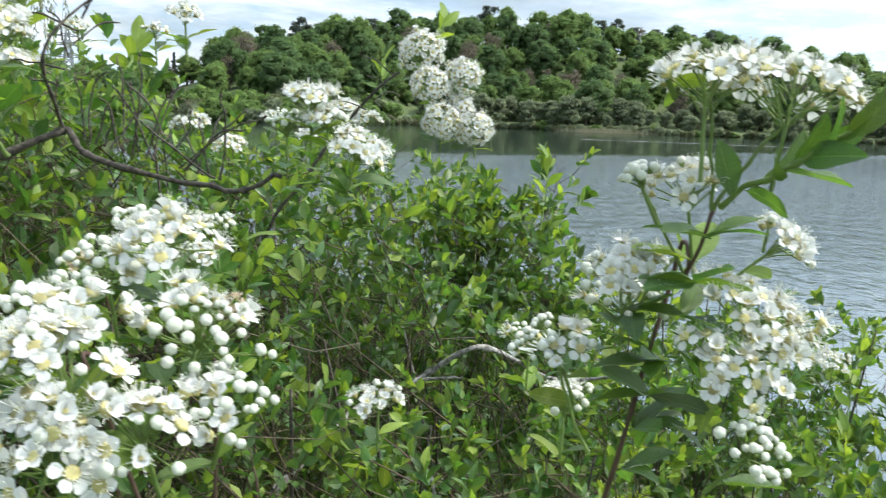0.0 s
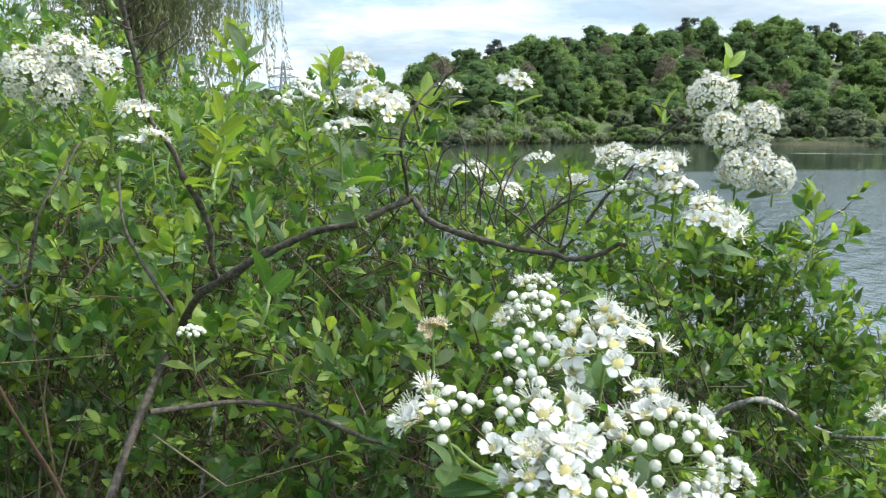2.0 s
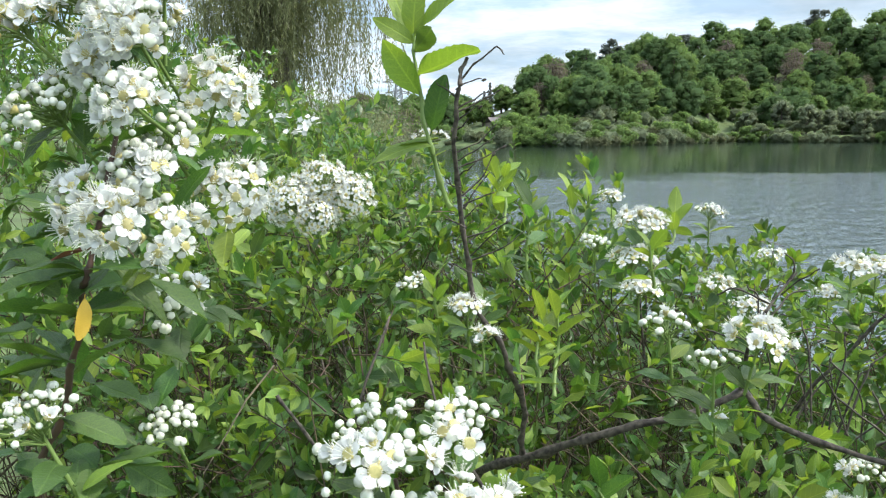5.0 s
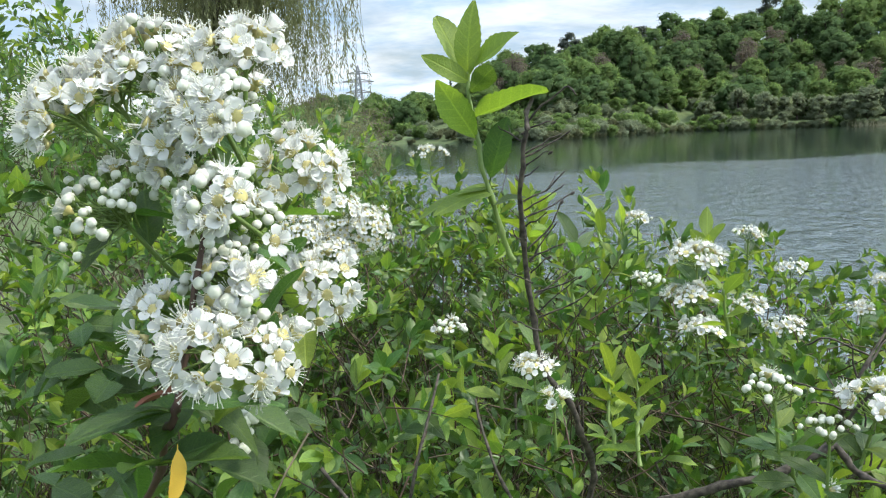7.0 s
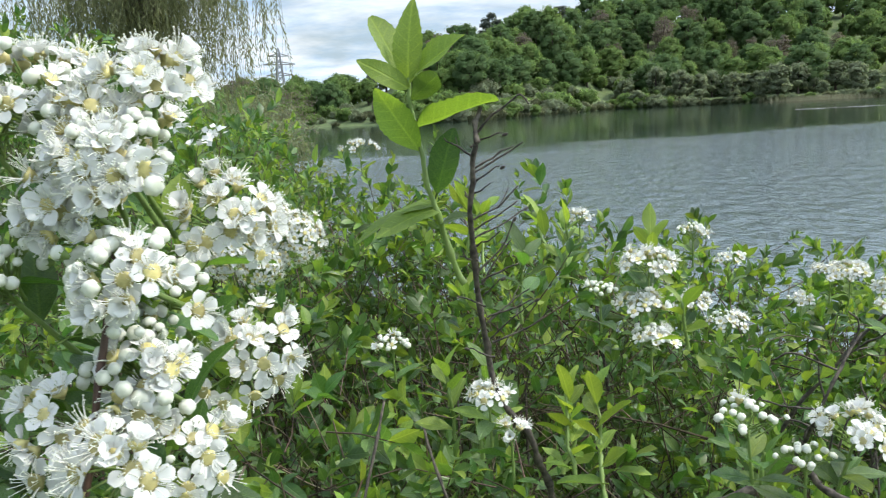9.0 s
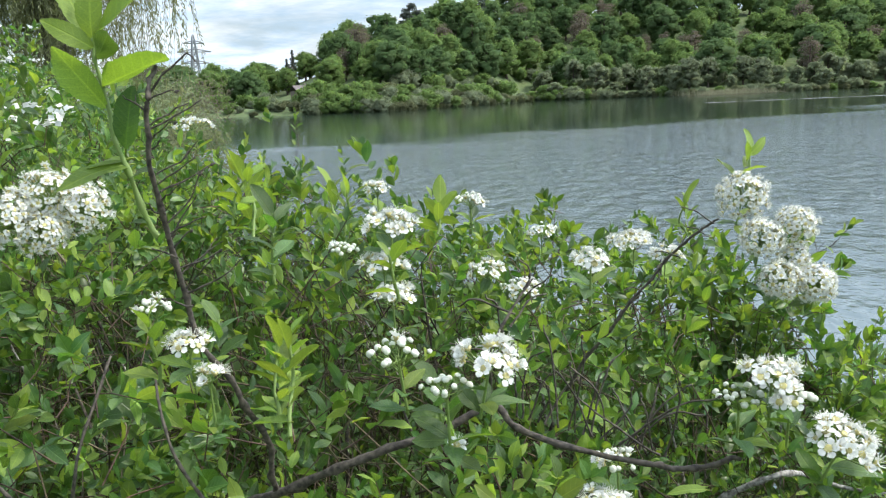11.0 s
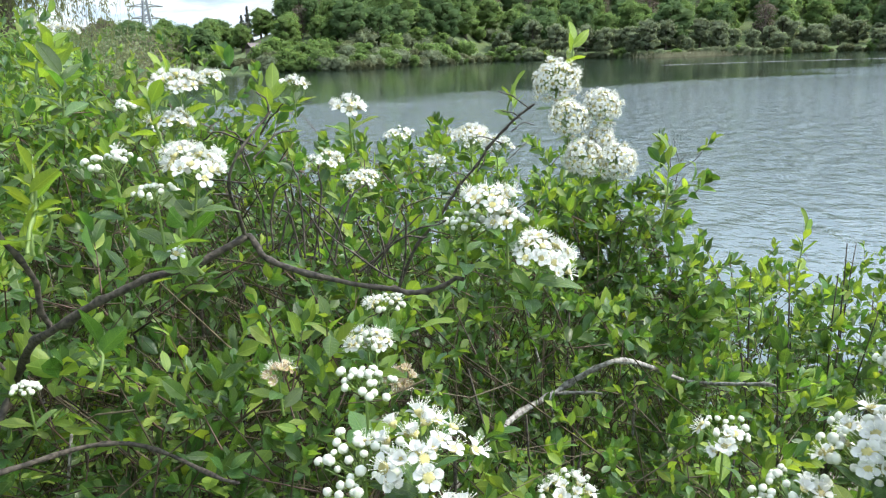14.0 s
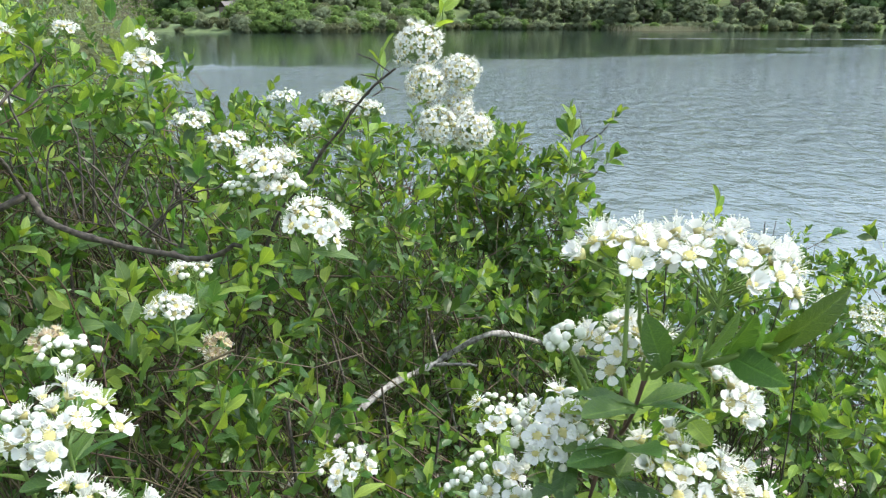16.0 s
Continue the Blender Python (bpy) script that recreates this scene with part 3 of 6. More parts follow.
def plant(proto, az, r, scale, sink=0.3):
    """A tree r metres behind the far waterline."""
    a = radians(az)
    r = r + float(shore(az))
    x, y = -r * math.sin(a), r * math.cos(a)
    m = pose(x, y, float(ground_z(x, y)) - sink, 0, 0, rng.uniform(0, 360)) 
    if proto.name not in used:
        used.add(proto.name)
        proto.scale = (scale * rng.uniform(0.9, 1.1), scale * rng.uniform(0.9, 1.1), scale)
        proto.matrix_basis = m @ Matrix.Diagonal((*proto.scale, 1))
        return proto
    c = copy_thing(proto, m)
    c.scale = (scale * rng.uniform(1.0, 1.25), scale * rng.uniform(1.0, 1.25), scale * rng.uniform(0.92, 1.08))
    return c


for ring in range(11):
    r = 6 + ring * 8.5
    step = math.degrees(5.9 / (r + FAR))
    az = -35.0 + (ring % 2) * step / 2
    while az < 29:
        a = az + rng.normal(0, 0.25 * step)
        meadow = 1.5 < a < 17.5 and r < 26
        open_left = (16.2 < a < 18.3 and r < 70) or (18.3 <= a < 23.4 and r < 20) or (18.3 <= a < 23.4 and r < 45 and rng.random() < 0.5)
        if not meadow and not open_left:
            s = rng.choice((0.58, 0.7, 0.8, 0.88, 0.96)) * rng.uniform(0.92, 1.08) * float(np.interp(a, (8, 12, 16), (1.0, 0.92, 0.8)))
            if ring == 0:
                plant(WILLOWY[int(rng.integers(0, 2))], a, r - 3 + rng.normal(0, 1), s)
                if rng.random() < 0.6:
                    plant(BANK[int(rng.integers(0, 3))], a + 0.9, 0.8, rng.uniform(0.4, 0.8), 0.3)
            elif ring >= 9 and rng.random() < (0.3 if ring == 9 else 0.6):
                plant(PINES[0], a, r + rng.normal(0, 2), s * rng.uniform(0.9, 1.25))
            else:
                plant(PROTOS[int(rng.choice(5, p=(0.27, 0.23, 0.22, 0.1, 0.18)))], a, r + rng.normal(0, 2), s)
        az += step
for az, r, s in ((18.0, 54, 0.8), (18.4, 57, 0.66)):
    plant(PINES[1], az, r, s)
az = 17.0
while az > -1.0:
    plant(BANK[int(rng.choice(3, p=(0.5, 0.35, 0.15)))], az, 1.0 + rng.uniform(0, 2), rng.uniform(0.6, 1.05), 0.2)
    if rng.random() < 0.75:
        plant(BANK[int(rng.choice(3, p=(0.5, 0.2, 0.3)))], az + 0.3, 6 + rng.uniform(0, 6), rng.uniform(0.7, 1.1), 0.2)
    if rng.random() < 0.8:
        plant(BANK[int(rng.integers(0, 3))], az + 0.1, 14 + rng.uniform(0, 18), rng.uniform(0.8, 1.3), 0.2)
    az -= rng.uniform(0.45, 0.75)
az = 16.8
while az > -37:
    plant(BANK[int(rng.choice(3, p=(0.25, 0.3, 0.45)))], az, 0.2 + rng.uniform(-0.4, 0.4), rng.uniform(0.45, 0.85), 0.3)
    az -= rng.uniform(0.35, 0.6)
az = 23.6
while az > 17.2:
    plant(BANK[int(rng.integers(0, 3))], az, rng.uniform(0.5, 5), rng.uniform(0.4, 0.85), 0.2)
    plant(BANK[int(rng.integers(0, 3))], az + 0.5, rng.uniform(9, 26), rng.uniform(0.5, 1.0), 0.2)
    az -= rng.uniform(0.5, 1.1)
az = 1.0
while az > -34:
    plant(WILLOWY[int(rng.integers(0, 2))], az, rng.uniform(7, 15), rng.uniform(0.7, 1.05))
    az -= rng.uniform(0.7, 1.3)
for az, s in ((-5.5, 0.6), (-16.0, 0.5), (-17.8, 0.85), (-20.5, 0.6), (-22.5, 0.7)):
    plant(BANK[1], az, 1.0, s, 0.1)

# dry reeds along the far waterline
n = 1500
raz = np.radians(rng.normal(-11.4, 1.3, n))
rd = shore(np.degrees(raz)) + rng.uniform(-4.0, -1.0, n)
rb = np.stack([-rd * np.sin(raz), rd * np.cos(raz), np.full(n, -0.1)], -1)
reeds = thing("reed_bed", tuple(rb.mean(0)), "pale dry reeds standing along the far waterline", "reeds", kind="stuff")
twig_mass("reed_stalk", rb, rb + np.stack([rng.normal(0, 0.1, n), rng.normal(0, 0.1, n), rng.uniform(0.35, 1.2, n)], -1), np.full(n, 0.03), M["reed"], reeds, "")


# a thin pale strip laid just above the water off the far shore
fz = np.radians(np.linspace(-9.6, -27.0, 40))
fr = 106 + 9 * np.sin(np.linspace(0, 1.6, 40)) + 0.4 * np.sin(np.arange(40) * 1.7)
fw = 1.1 + 0.5 * np.sin(np.arange(40) * 0.9)
fv = np.concatenate([np.stack([-(fr + s * fw) * np.sin(fz), (fr + s * fw) * np.cos(fz), np.full(40, 0.012)], -1) for s in (-0.5, 0.5)])
foam = part("foam_line", mesh_of("foam_line", fv, np.array([[i, i + 1, i + 41, i + 40] for i in range(39)]), [M["foam"]]))
tagged(foam, "thin pale streak on the lake", "foam", kind="structure")


def box(cx, cy, cz, sx, sy, sz):
    v = np.array([[i * sx / 2 + cx, j * sy / 2 + cy, k * sz / 2 + cz] for i in (-1, 1) for j in (-1, 1) for k in (-1, 1)])
    return v, np.array([[0, 1, 3, 2], [4, 6, 7, 5], [0, 4, 5, 1], [2, 3, 7, 6], [0, 2, 6, 4], [1, 5, 7, 3]])


def house(az, r, width, turn, label):
    a = radians(az)
    x, y = -r * math.sin(a), r * math.cos(a)
    ob = thing("house", (x, y, float(ground_z(x, y))), label, "house")
    ob.rotation_euler, ob.scale = (0, 0, a + radians(turn)), (0.62, 0.7, 0.5)
    wall = part("wall", mesh_of("wall", *box(0, 0, 1.4, width, 6, 3.2), [M["plaster"]], smooth=False), ob)
    k = width / 2 + 0.4
    rv = np.array([[-k, -3.5, 2.8], [k, -3.5, 2.8], [k, 0, 5.0], [-k, 0, 5.0], [-k, 3.5, 2.8], [k, 3.5, 2.8], [-k, -3.5, 3.0], [k, -3.5, 3.0], [k, 0, 5.25], [-k, 0, 5.25], [-k, 3.5, 3.0], [k, 3.5, 3.0]])
    rf = np.array([[0, 1, 2, 3], [3, 2, 5, 4], [6, 7, 8, 9], [9, 8, 11, 10], [0, 1, 7, 6], [4, 5, 11, 10]])
    roof = part("roof", mesh_of("roof", rv, rf, [M["roof"]], smooth=False), ob)
    part("chimney", mesh_of("chimney", *box(width * 0.2, 0.6, 5.4, 0.6, 0.6, 1.2), [M["plaster"]], smooth=False), roof)
    for i in range(3):
        wx = (i - 1) * width * 0.3
        win = part("window", mesh_of("window", *box(wx, -3.02, 1.6, 1.2, 0.1, 1.3), [M["plaster"]], smooth=False), ob)
        part("pane", mesh_of("pane", *box(wx, -3.08, 1.6, 1.0, 0.05, 1.1), [M["pane"]], smooth=False), win)
    return ob


house(17.5, 176, 6.0, 20, "low pinkish house with a brown roof above the far meadow")
house(7.0, 226, 8.0, -15, "pale house half hidden among the hillside trees")


def pylon(az, r, top):
    a = radians(az)
    x, y = -r * math.sin(a), r * math.cos(a)
    z0 = float(ground_z(x, y))
    ob = thing("power_pylon", (x, y, z0), "grey steel lattice power pylon beyond the trees", "pylon")
    ob.rotation_euler = (0, 0, a + 0.2)
    h = top - z0
    half = lambda k: 0.095 * h * (1 - k) ** 1.3 + 0.016 * h
    for sx in (-1, 1):
        for sy in (-1, 1):
            pts = [(sx * half(k), sy * half(k), h * k) for k in np.linspace(0, 0.93, 6)] + [(0, 0, h)]
            v, f = tube(pts, [0.38] * 7, 4)
            part("leg", mesh_of("leg", v, clean(f), [M["steel"]]), ob)
    braces = []
    ks = np.linspace(0.0, 0.93, 12)
    for k0, k1 in zip(ks[:-1], ks[1:]):
        for sx, sy, tx, ty in ((-1, -1, 1, -1), (1, -1, -1, -1), (-1, 1, 1, 1), (1, 1, -1, 1)):
            braces.append(tube([(sx * half(k0), sy * half(k0), h * k0), (tx * half(k1), ty * half(k1), h * k1)], [0.2, 0.2], 3, False))
    v, f = join(braces)
    part("bracing", mesh_of("bracing", v, f, [M["steel"]]), ob)
    for k, wdt in ((0.6, 0.2), (0.76, 0.24), (0.88, 0.15)):
        b = half(k)
        arm = [tube([(-wdt * h, 0, h * k), (0, -b, h * (k + 0.04)), (wdt * h, 0, h * k)], [0.28] * 3, 4), tube([(-wdt * h, 0, h * k), (0, b, h * k), (wdt * h, 0, h * k)], [0.28] * 3, 4)]
        v, f = join(arm)
        part("cross_arm", mesh_of("cross_arm", v, clean(f), [M["steel"]]), ob)


pylon(24.3, 430, 36.5)


# weeping willow on the near left bank
def weeping_willow(x, y, height, spread):
    z0 = float(ground_z(x, y))
    ob = thing("weeping_willow", (x, y, z0), "weeping willow with long hanging olive-green strands", "tree")
    limbs = [tube(spline([(0, 0, -0.3), (0.15, 0.1, height * 0.3), (0.0, 0.2, height * 0.55)], 3), np.linspace(0.4, 0.24, 7), 8)]
    tips = []
    for i in range(15):
        a, k = i * 2.4, 0.5 + 0.5 * (i % 5) / 4
        e = np.array([math.cos(a) * spread * k, math.sin(a) * spread * k, height * (0.98 - 0.33 * k * k)])
        pts = spline([(0, 0.1, height * 0.4), (e[0] * 0.4, e[1] * 0.4, height * 0.78), tuple(e)], 4)
        v, f = tube(pts, np.linspace(0.14, 0.02, len(pts)), 5)
        part("limb", mesh_of("limb", v, clean(f), [M["tree_bark"]]), ob)
        tips += [pts[j] for j in range(3, len(pts))]
    v, f = join(limbs)
    part("trunk", mesh_of("trunk", v, clean(f), [M["tree_bark"]]), ob)
    tips = np.array(tips)
    n = 820
    base = tips[rng.integers(0, len(tips), n)] + rng.normal(0, 0.5, (n, 3))
    drop = rng.uniform(0.2, 0.62, n) * height
    k = 62
    u = rng.random((n, k))
    p = base[:, None] + np.stack([0.25 * np.sin(u * 3 + rng.random((n, 1)) * 6), 0.25 * np.cos(u * 2 + rng.random((n, 1)) * 6), -u * drop[:, None]], -1)
    p = p.reshape(-1, 3)
    p = p[p[:, 2] > 0.6]
    d = unit(np.stack([rng.normal(0, 0.45, len(p)), rng.normal(0, 0.45, len(p)), -np.ones(len(p))], -1))
    rot = frames_along(d, unit(rng.normal(size=d.shape)))
    v, f = stamp((np.array([[0, 0, 0], [0.011, 0.05, 0.004], [0, 0.11, -0.012], [-0.011, 0.05, 0.004]]), np.array([[0, 1, 2, 3]])), rot * rng.uniform(0.7, 1.5, len(p))[:, None, None], p)
    part("crown", mesh_of("crown", v, f, [M["willow"]]), ob, kind="stuff")
    a = base.copy()
    b = base + np.stack([rng.normal(0, 0.12, n), rng.normal(0, 0.12, n), -drop], -1)
    b[:, 2] = np.maximum(b[:, 2], 0.6)
    twig_mass("strand", a + np.array(ob.location), b + np.array(ob.location), np.full(n, 0.005), M["willow"], ob, "")
    return ob


weeping_willow(-11.8, 18.0, 7.6, 3.0)

# ---------------------------------------------------------------- flowers
def rotated(v, d, roll=0.0):
    """Points v, made for +z, turned so that +z is d."""
    d = Vector(d).normalized()
    q = Vector((0, 0, 1)).rotation_difference(d)
    m = np.array((q.to_matrix() @ Matrix.Rotation(roll, 3, "Z")))
    return v @ m.T


def petal_shape(open_, seed):
    """One round concave petal from the flower's middle outwards along +y."""
    r = np.random.default_rng(seed)
    L, W = 0.0044 * r.uniform(0.92, 1.08), 0.0044 * r.uniform(0.92, 1.1)
    vs, fs = [], []
    rows = 5
    for i in range(rows):
        u = i / (rows - 1)
        hw = W / 2 * (0.2, 0.74, 1.0, 0.88, 0.42)[i]
        y = 0.0018 + L * (0, 0.26, 0.56, 0.85, 1.0)[i]
        z = 0.0013 * math.sin(u * 2.2) * open_ + 0.0002
        for s in (-1, 0, 1):
            vs.append([s * hw, y - abs(s) * 0.0004 * u, z + abs(s) * 0.0007 * (1 - 0.6 * u)])
    for i in range(rows - 1):
        for j in (0, 1):
            a = i * 3 + j
            fs.append([a, a + 1, a + 4, a + 3])
    return np.array(vs), np.array(fs)


def flower_mesh(seed, open_=1.0, cup=0.0, faded=False):
    """Five round petals, a yellow-green disc and a brush of long stamens."""
    r = np.random.default_rng(seed)
    pieces, idx = [], []
    for i in range(5):
        v, f = petal_shape(open_, seed * 7 + i)
        t = cup + r.normal(0, 0.14)
        c, s = math.cos(t), math.sin(t)
        v = v @ np.array([[1, 0, 0], [0, c, -s], [0, s, c]]).T
        a = i * 1.2566 + r.normal(0, 0.06)
        c, s = math.cos(a), math.sin(a)
        pieces.append((v @ np.array([[c, -s, 0], [s, c, 0], [0, 0, 1]]).T, f))
        idx += [0] * len(f)
    a = np.linspace(0, 2 * np.pi, 10, endpoint=False)
    ringa = np.stack([np.cos(a) * 0.0025, np.sin(a) * 0.0025, np.full(10, 0.0009)], -1)
    ringb = np.stack([np.cos(a) * 0.0018, np.sin(a) * 0.0018, np.full(10, 0.0016)], -1)
    v = np.concatenate([ringa, ringb, [[0, 0, 0.0008]], [[0, 0, -0.0022]]])
    f = [[i, (i + 1) % 10, 10 + (i + 1) % 10, 10 + i] for i in range(10)] + [[10 + i, 10 + (i + 1) % 10, 20, 20] for i in range(10)] + [[(i + 1) % 10, i, 21, 21] for i in range(10)]
    pieces.append((v, np.array(f)))
    idx += [1] * 30
    for i in range(16):
        b = i * 2.4 + r.normal(0, 0.2)
        tilt = r.uniform(0.25, 0.95)
        ln = r.uniform(0.0036, 0.006)
        d = np.array([math.cos(b) * math.sin(tilt), math.sin(b) * math.sin(tilt), math.cos(tilt)])
        p0 = np.array([math.cos(b), math.sin(b), 0.6]) * 0.0016
        p1 = p0 + d * ln * 0.6 + np.array([0, 0, 0.0004])
        p2 = p0 + d * ln
        v, f = tube([p0, p1, p2], [0.00011] * 3, 3, False)
        pieces.append((v, f))
        idx += [2] * len(f)
        h = 0.00034
        o = np.array([[h, 0, 0], [0, h, 0], [-h, 0, 0], [0, -h, 0], [0, 0, h], [0, 0, -h]]) + p2
        pieces.append((o, np.array([[0, 1, 4, 4], [1, 2, 4, 4], [2, 3, 4, 4], [3, 0, 4, 4], [1, 0, 5, 5], [2, 1, 5, 5], [3, 2, 5, 5], [0, 3, 5, 5]])))
        idx += [3] * 8
    v, f = join(pieces)
    idx = np.array(idx)
    tri = f[:, 2] == f[:, 3]
    body = M["withered"] if faded else M["petal"]
    return mesh_of("flower", v, [f[~tri], f[tri][:, :3]], [body, M["centre"], M["stamen"], M["bud"]], np.concatenate([idx[~tri], idx[tri]]))


def bud_mesh(seed, r0=0.0025):
    """A closed bud: overlapping folded petals, a little flattened on top, in a green calyx."""
    r = np.random.default_rng(seed)
    rows, seg = 7, 15
    vs, fs, idx = [], [], []
    for i in range(rows + 1):
        th = math.pi * i / rows
        for j in range(seg):
            ph = 2 * math.pi * j / seg
            fold = 0.15 * ((5 * ph / (2 * math.pi) + 0.35 * th + seed * 0.37) % 1.0) * math.sin(th)
            dent = 0.86 if i == rows else 0.97 if i == rows - 1 else 1.0
            k = r0 * (0.94 + fold) * r.uniform(0.97, 1.03)
            vs.append([k * math.sin(th) * math.cos(ph), k * math.sin(th) * math.sin(ph), -k * math.cos(th) * 0.95 * dent + r0])
    for i in range(rows):
        for j in range(seg):
            fs.append([i * seg + j, i * seg + (j + 1) % seg, (i + 1) * seg + (j + 1) % seg, (i + 1) * seg + j])
            idx.append(1 if i < 2 else 0)
    a = np.linspace(0, 2 * np.pi, 10, endpoint=False)
    b = len(vs)
    vs += [[math.cos(q) * r0 * 0.28, math.sin(q) * r0 * 0.28, -r0 * 0.55] for q in a] + [[math.cos(q) * r0 * (0.98 if i % 2 else 0.72), math.sin(q) * r0 * (0.98 if i % 2 else 0.72), r0 * (0.8 if i % 2 else 0.35)] for i, q in enumerate(a)]
    for i in range(10):
        fs.append([b + i, b + (i + 1) % 10, b + 10 + (i + 1) % 10, b + 10 + i])
        idx.append(1)
    return mesh_of("bud", np.array(vs), np.array(fs), [M["bud"], M["green_stem"]], idx)


FLOWERS = [flower_mesh(3), flower_mesh(5, 1.0, 0.12), flower_mesh(8, 0.8, -0.12), flower_mesh(11, 1.2, 0.3), flower_mesh(13, 1.0, 0.65)]
FADED = [flower_mesh(21, 1.0, 0.5, True), flower_mesh(22, 0.7, -0.2, True)]
BUDS = [bud_mesh(1), bud_mesh(2, 0.0023), bud_mesh(4, 0.0029)]


def cluster(shrub, at, axis, radius, count, opened, dome=0.38, faded=False, leaves=4, stalk=0.02, size=0.79, ball=False):
    """A flat-topped corymb: thin green stalks fanning out from one point, open flowers and round buds at their ends."""
    base = Vector(at) - Vector(shrub.location)
    axis = Vector(axis).normalized()
    pts, dirs = [], []
    radius *= (0.86 + 0.14 * opened) * (1.0 if ball else 0.9)
    count = int(count * (2.2 - 0.8 * opened if count > 5 else 1))
    for i in range(count):
        k = math.sqrt((i + 0.5) / count)
        a = i * 2.39996 + rng.normal(0, 0.25)
        pts.append([math.cos(a) * k * radius + rng.normal(0, 0.1 * radius), math.sin(a) * k * radius + rng.normal(0, 0.1 * radius), dome * radius * (1 - k * k) + rng.normal(0, radius * 0.09)])
        dirs.append([math.cos(a) * k * 1.0 + rng.normal(0, 0.2), math.sin(a) * k * 1.0 + rng.normal(0, 0.2), 1.0 - 0.35 * k])
    if ball:
        c_ = 1 - 1.45 * (np.arange(count) + 0.5) / count
        s_, a_ = np.sqrt(1 - c_ ** 2), np.arange(count) * 2.39996
        dirs = np.stack([np.cos(a_) * s_, np.sin(a_) * s_, c_], -1) + rng.normal(0, 0.08, (count, 3))
        pts = dirs * radius * rng.uniform(0.85, 1.05, (count, 1))
    roll = rng.uniform(0, 6.28)
    pts, dirs = rotated(np.array(pts), axis, roll), rotated(np.array(dirs), axis, roll)
    root = np.array(axis) * -(radius * 0.4 + 0.0035)
    tubes = [tube([root - np.array(axis) * stalk, root + np.array(axis) * 0.4 * radius], [0.0008, 0.0006], 5, False)]
    for p, d in zip(pts, dirs):
        d = d / np.linalg.norm(d)
        foot = root + np.array(axis) * rng.uniform(0.0, 0.55 * radius) + 0.3 * p * rng.random()
        mid = foot * 0.45 + p * 0.5 - d * 0.0025
        tubes.append(tube([foot, mid, p - d * 0.002], [0.00034, 0.0003, 0.00028], 4, False))
    v, f = join(tubes)
    head = part("flower_head", mesh_of("flower_head", v, f, [M["green_stem"]]), shrub,
                "withered brownish flower cluster" if faded else ("white flower cluster with round buds" if opened < 0.75 else "white flower cluster in full bloom"))
    head.location = base
    bud_run = rng.uniform(0, 6.28)
    for p, d in zip(pts, dirs):
        lean = 0.5 + 0.5 * math.cos(math.atan2(p[1], p[0]) - bud_run)
        is_open = rng.random() < opened + (lean - 0.5) * 0.7 * (1 if 0.1 < opened < 0.9 else 0)
        bank_ = FADED if faded else (FLOWERS if is_open else BUDS)
        ob = part("flower" if is_open or faded else "bud", bank_[int(rng.integers(0, len(bank_)))], head)
        q = Vector((0, 0, 1)).rotation_difference(Vector(d))
        s = size * rng.uniform(0.84, 1.08) * (1.0 if is_open or faded else rng.uniform(0.62, 0.9))
        ob.matrix_basis = Matrix.LocRotScale(Vector(p), q @ Euler((0, 0, rng.uniform(0, 6.28))).to_quaternion(), (s, s, s))
    for i in range(leaves):
        a = i * 2.4 + roll
        d = rotated(np.array([[math.cos(a), math.sin(a), 0.45]]), axis)[0]
        leaf(shrub, np.array(at) + root - np.array(axis) * stalk * rng.uniform(0.3, 1.0), d, rng.uniform(0.015, 0.023), young=rng.random() < 0.3)
    return head


LEAF_MESHES = {}


def leaf(shrub, at, d, size, up=(0, 0, 1), young=False, mat=""):
    """One toothed leaf as a piece of its own, sharing one of a few meshes."""
    k = int(rng.integers(0, 3))
    key = (k, mat or ("young" if young else "leaf"))
    if key not in LEAF_MESHES:
        v, f = LEAF_HI[k]
        sv, sf = tube([(0, -0.09, 0.0), (0, 0.03, 0.0)], [0.012, 0.015], 4, False)
        v, f = join([(v, f), (sv, sf)])
        LEAF_MESHES[key] = mesh_of("leaf", v, f, [M[key[1]]], uv=v[:, :2])
    ob = part("leaf", LEAF_MESHES[key], shrub)
    d = unit(np.asarray(d, float))
    r = frames_along(d[None], (np.asarray(up, float) + 0.25 * rng.normal(size=3))[None])[0]
    ob.matrix_basis = Matrix.LocRotScale(Vector(at) - Vector(shrub.location), Matrix(r.tolist()).to_quaternion(), (size, size, size))
    return ob


def stem(shrub, pts, r0, r1, mat="bark", label="", sides=7, knobs=0.5):
    """A woody stem: slightly kinked from node to node, with swollen nodes and bud scars."""
    p = spline(pts, 9)
    n = len(p)
    kink = np.interp(np.arange(n), np.arange(0, n + 4, 4), 1.0 * np.arange(len(np.arange(0, n + 4, 4))))
    off = rng.normal(0, 0.85 * (r0 + r1) / 2, (int(kink.max()) + 2, 3))
    lo = np.floor(kink).astype(int)
    p[1:-1] += (off[lo] * (1 - (kink - lo))[:, None] + off[lo + 1] * (kink - lo)[:, None])[1:-1]
    rad_ = np.linspace(r0, r1, n) * (1 + knobs * (np.arange(n) % 4 == 0) * rng.random(n))
    v, f = tube(p, rad_, sides, True, 0.13)
    return part("stem", mesh_of("stem", v - np.array(shrub.location), clean(f), [M[mat]]), shrub, label)


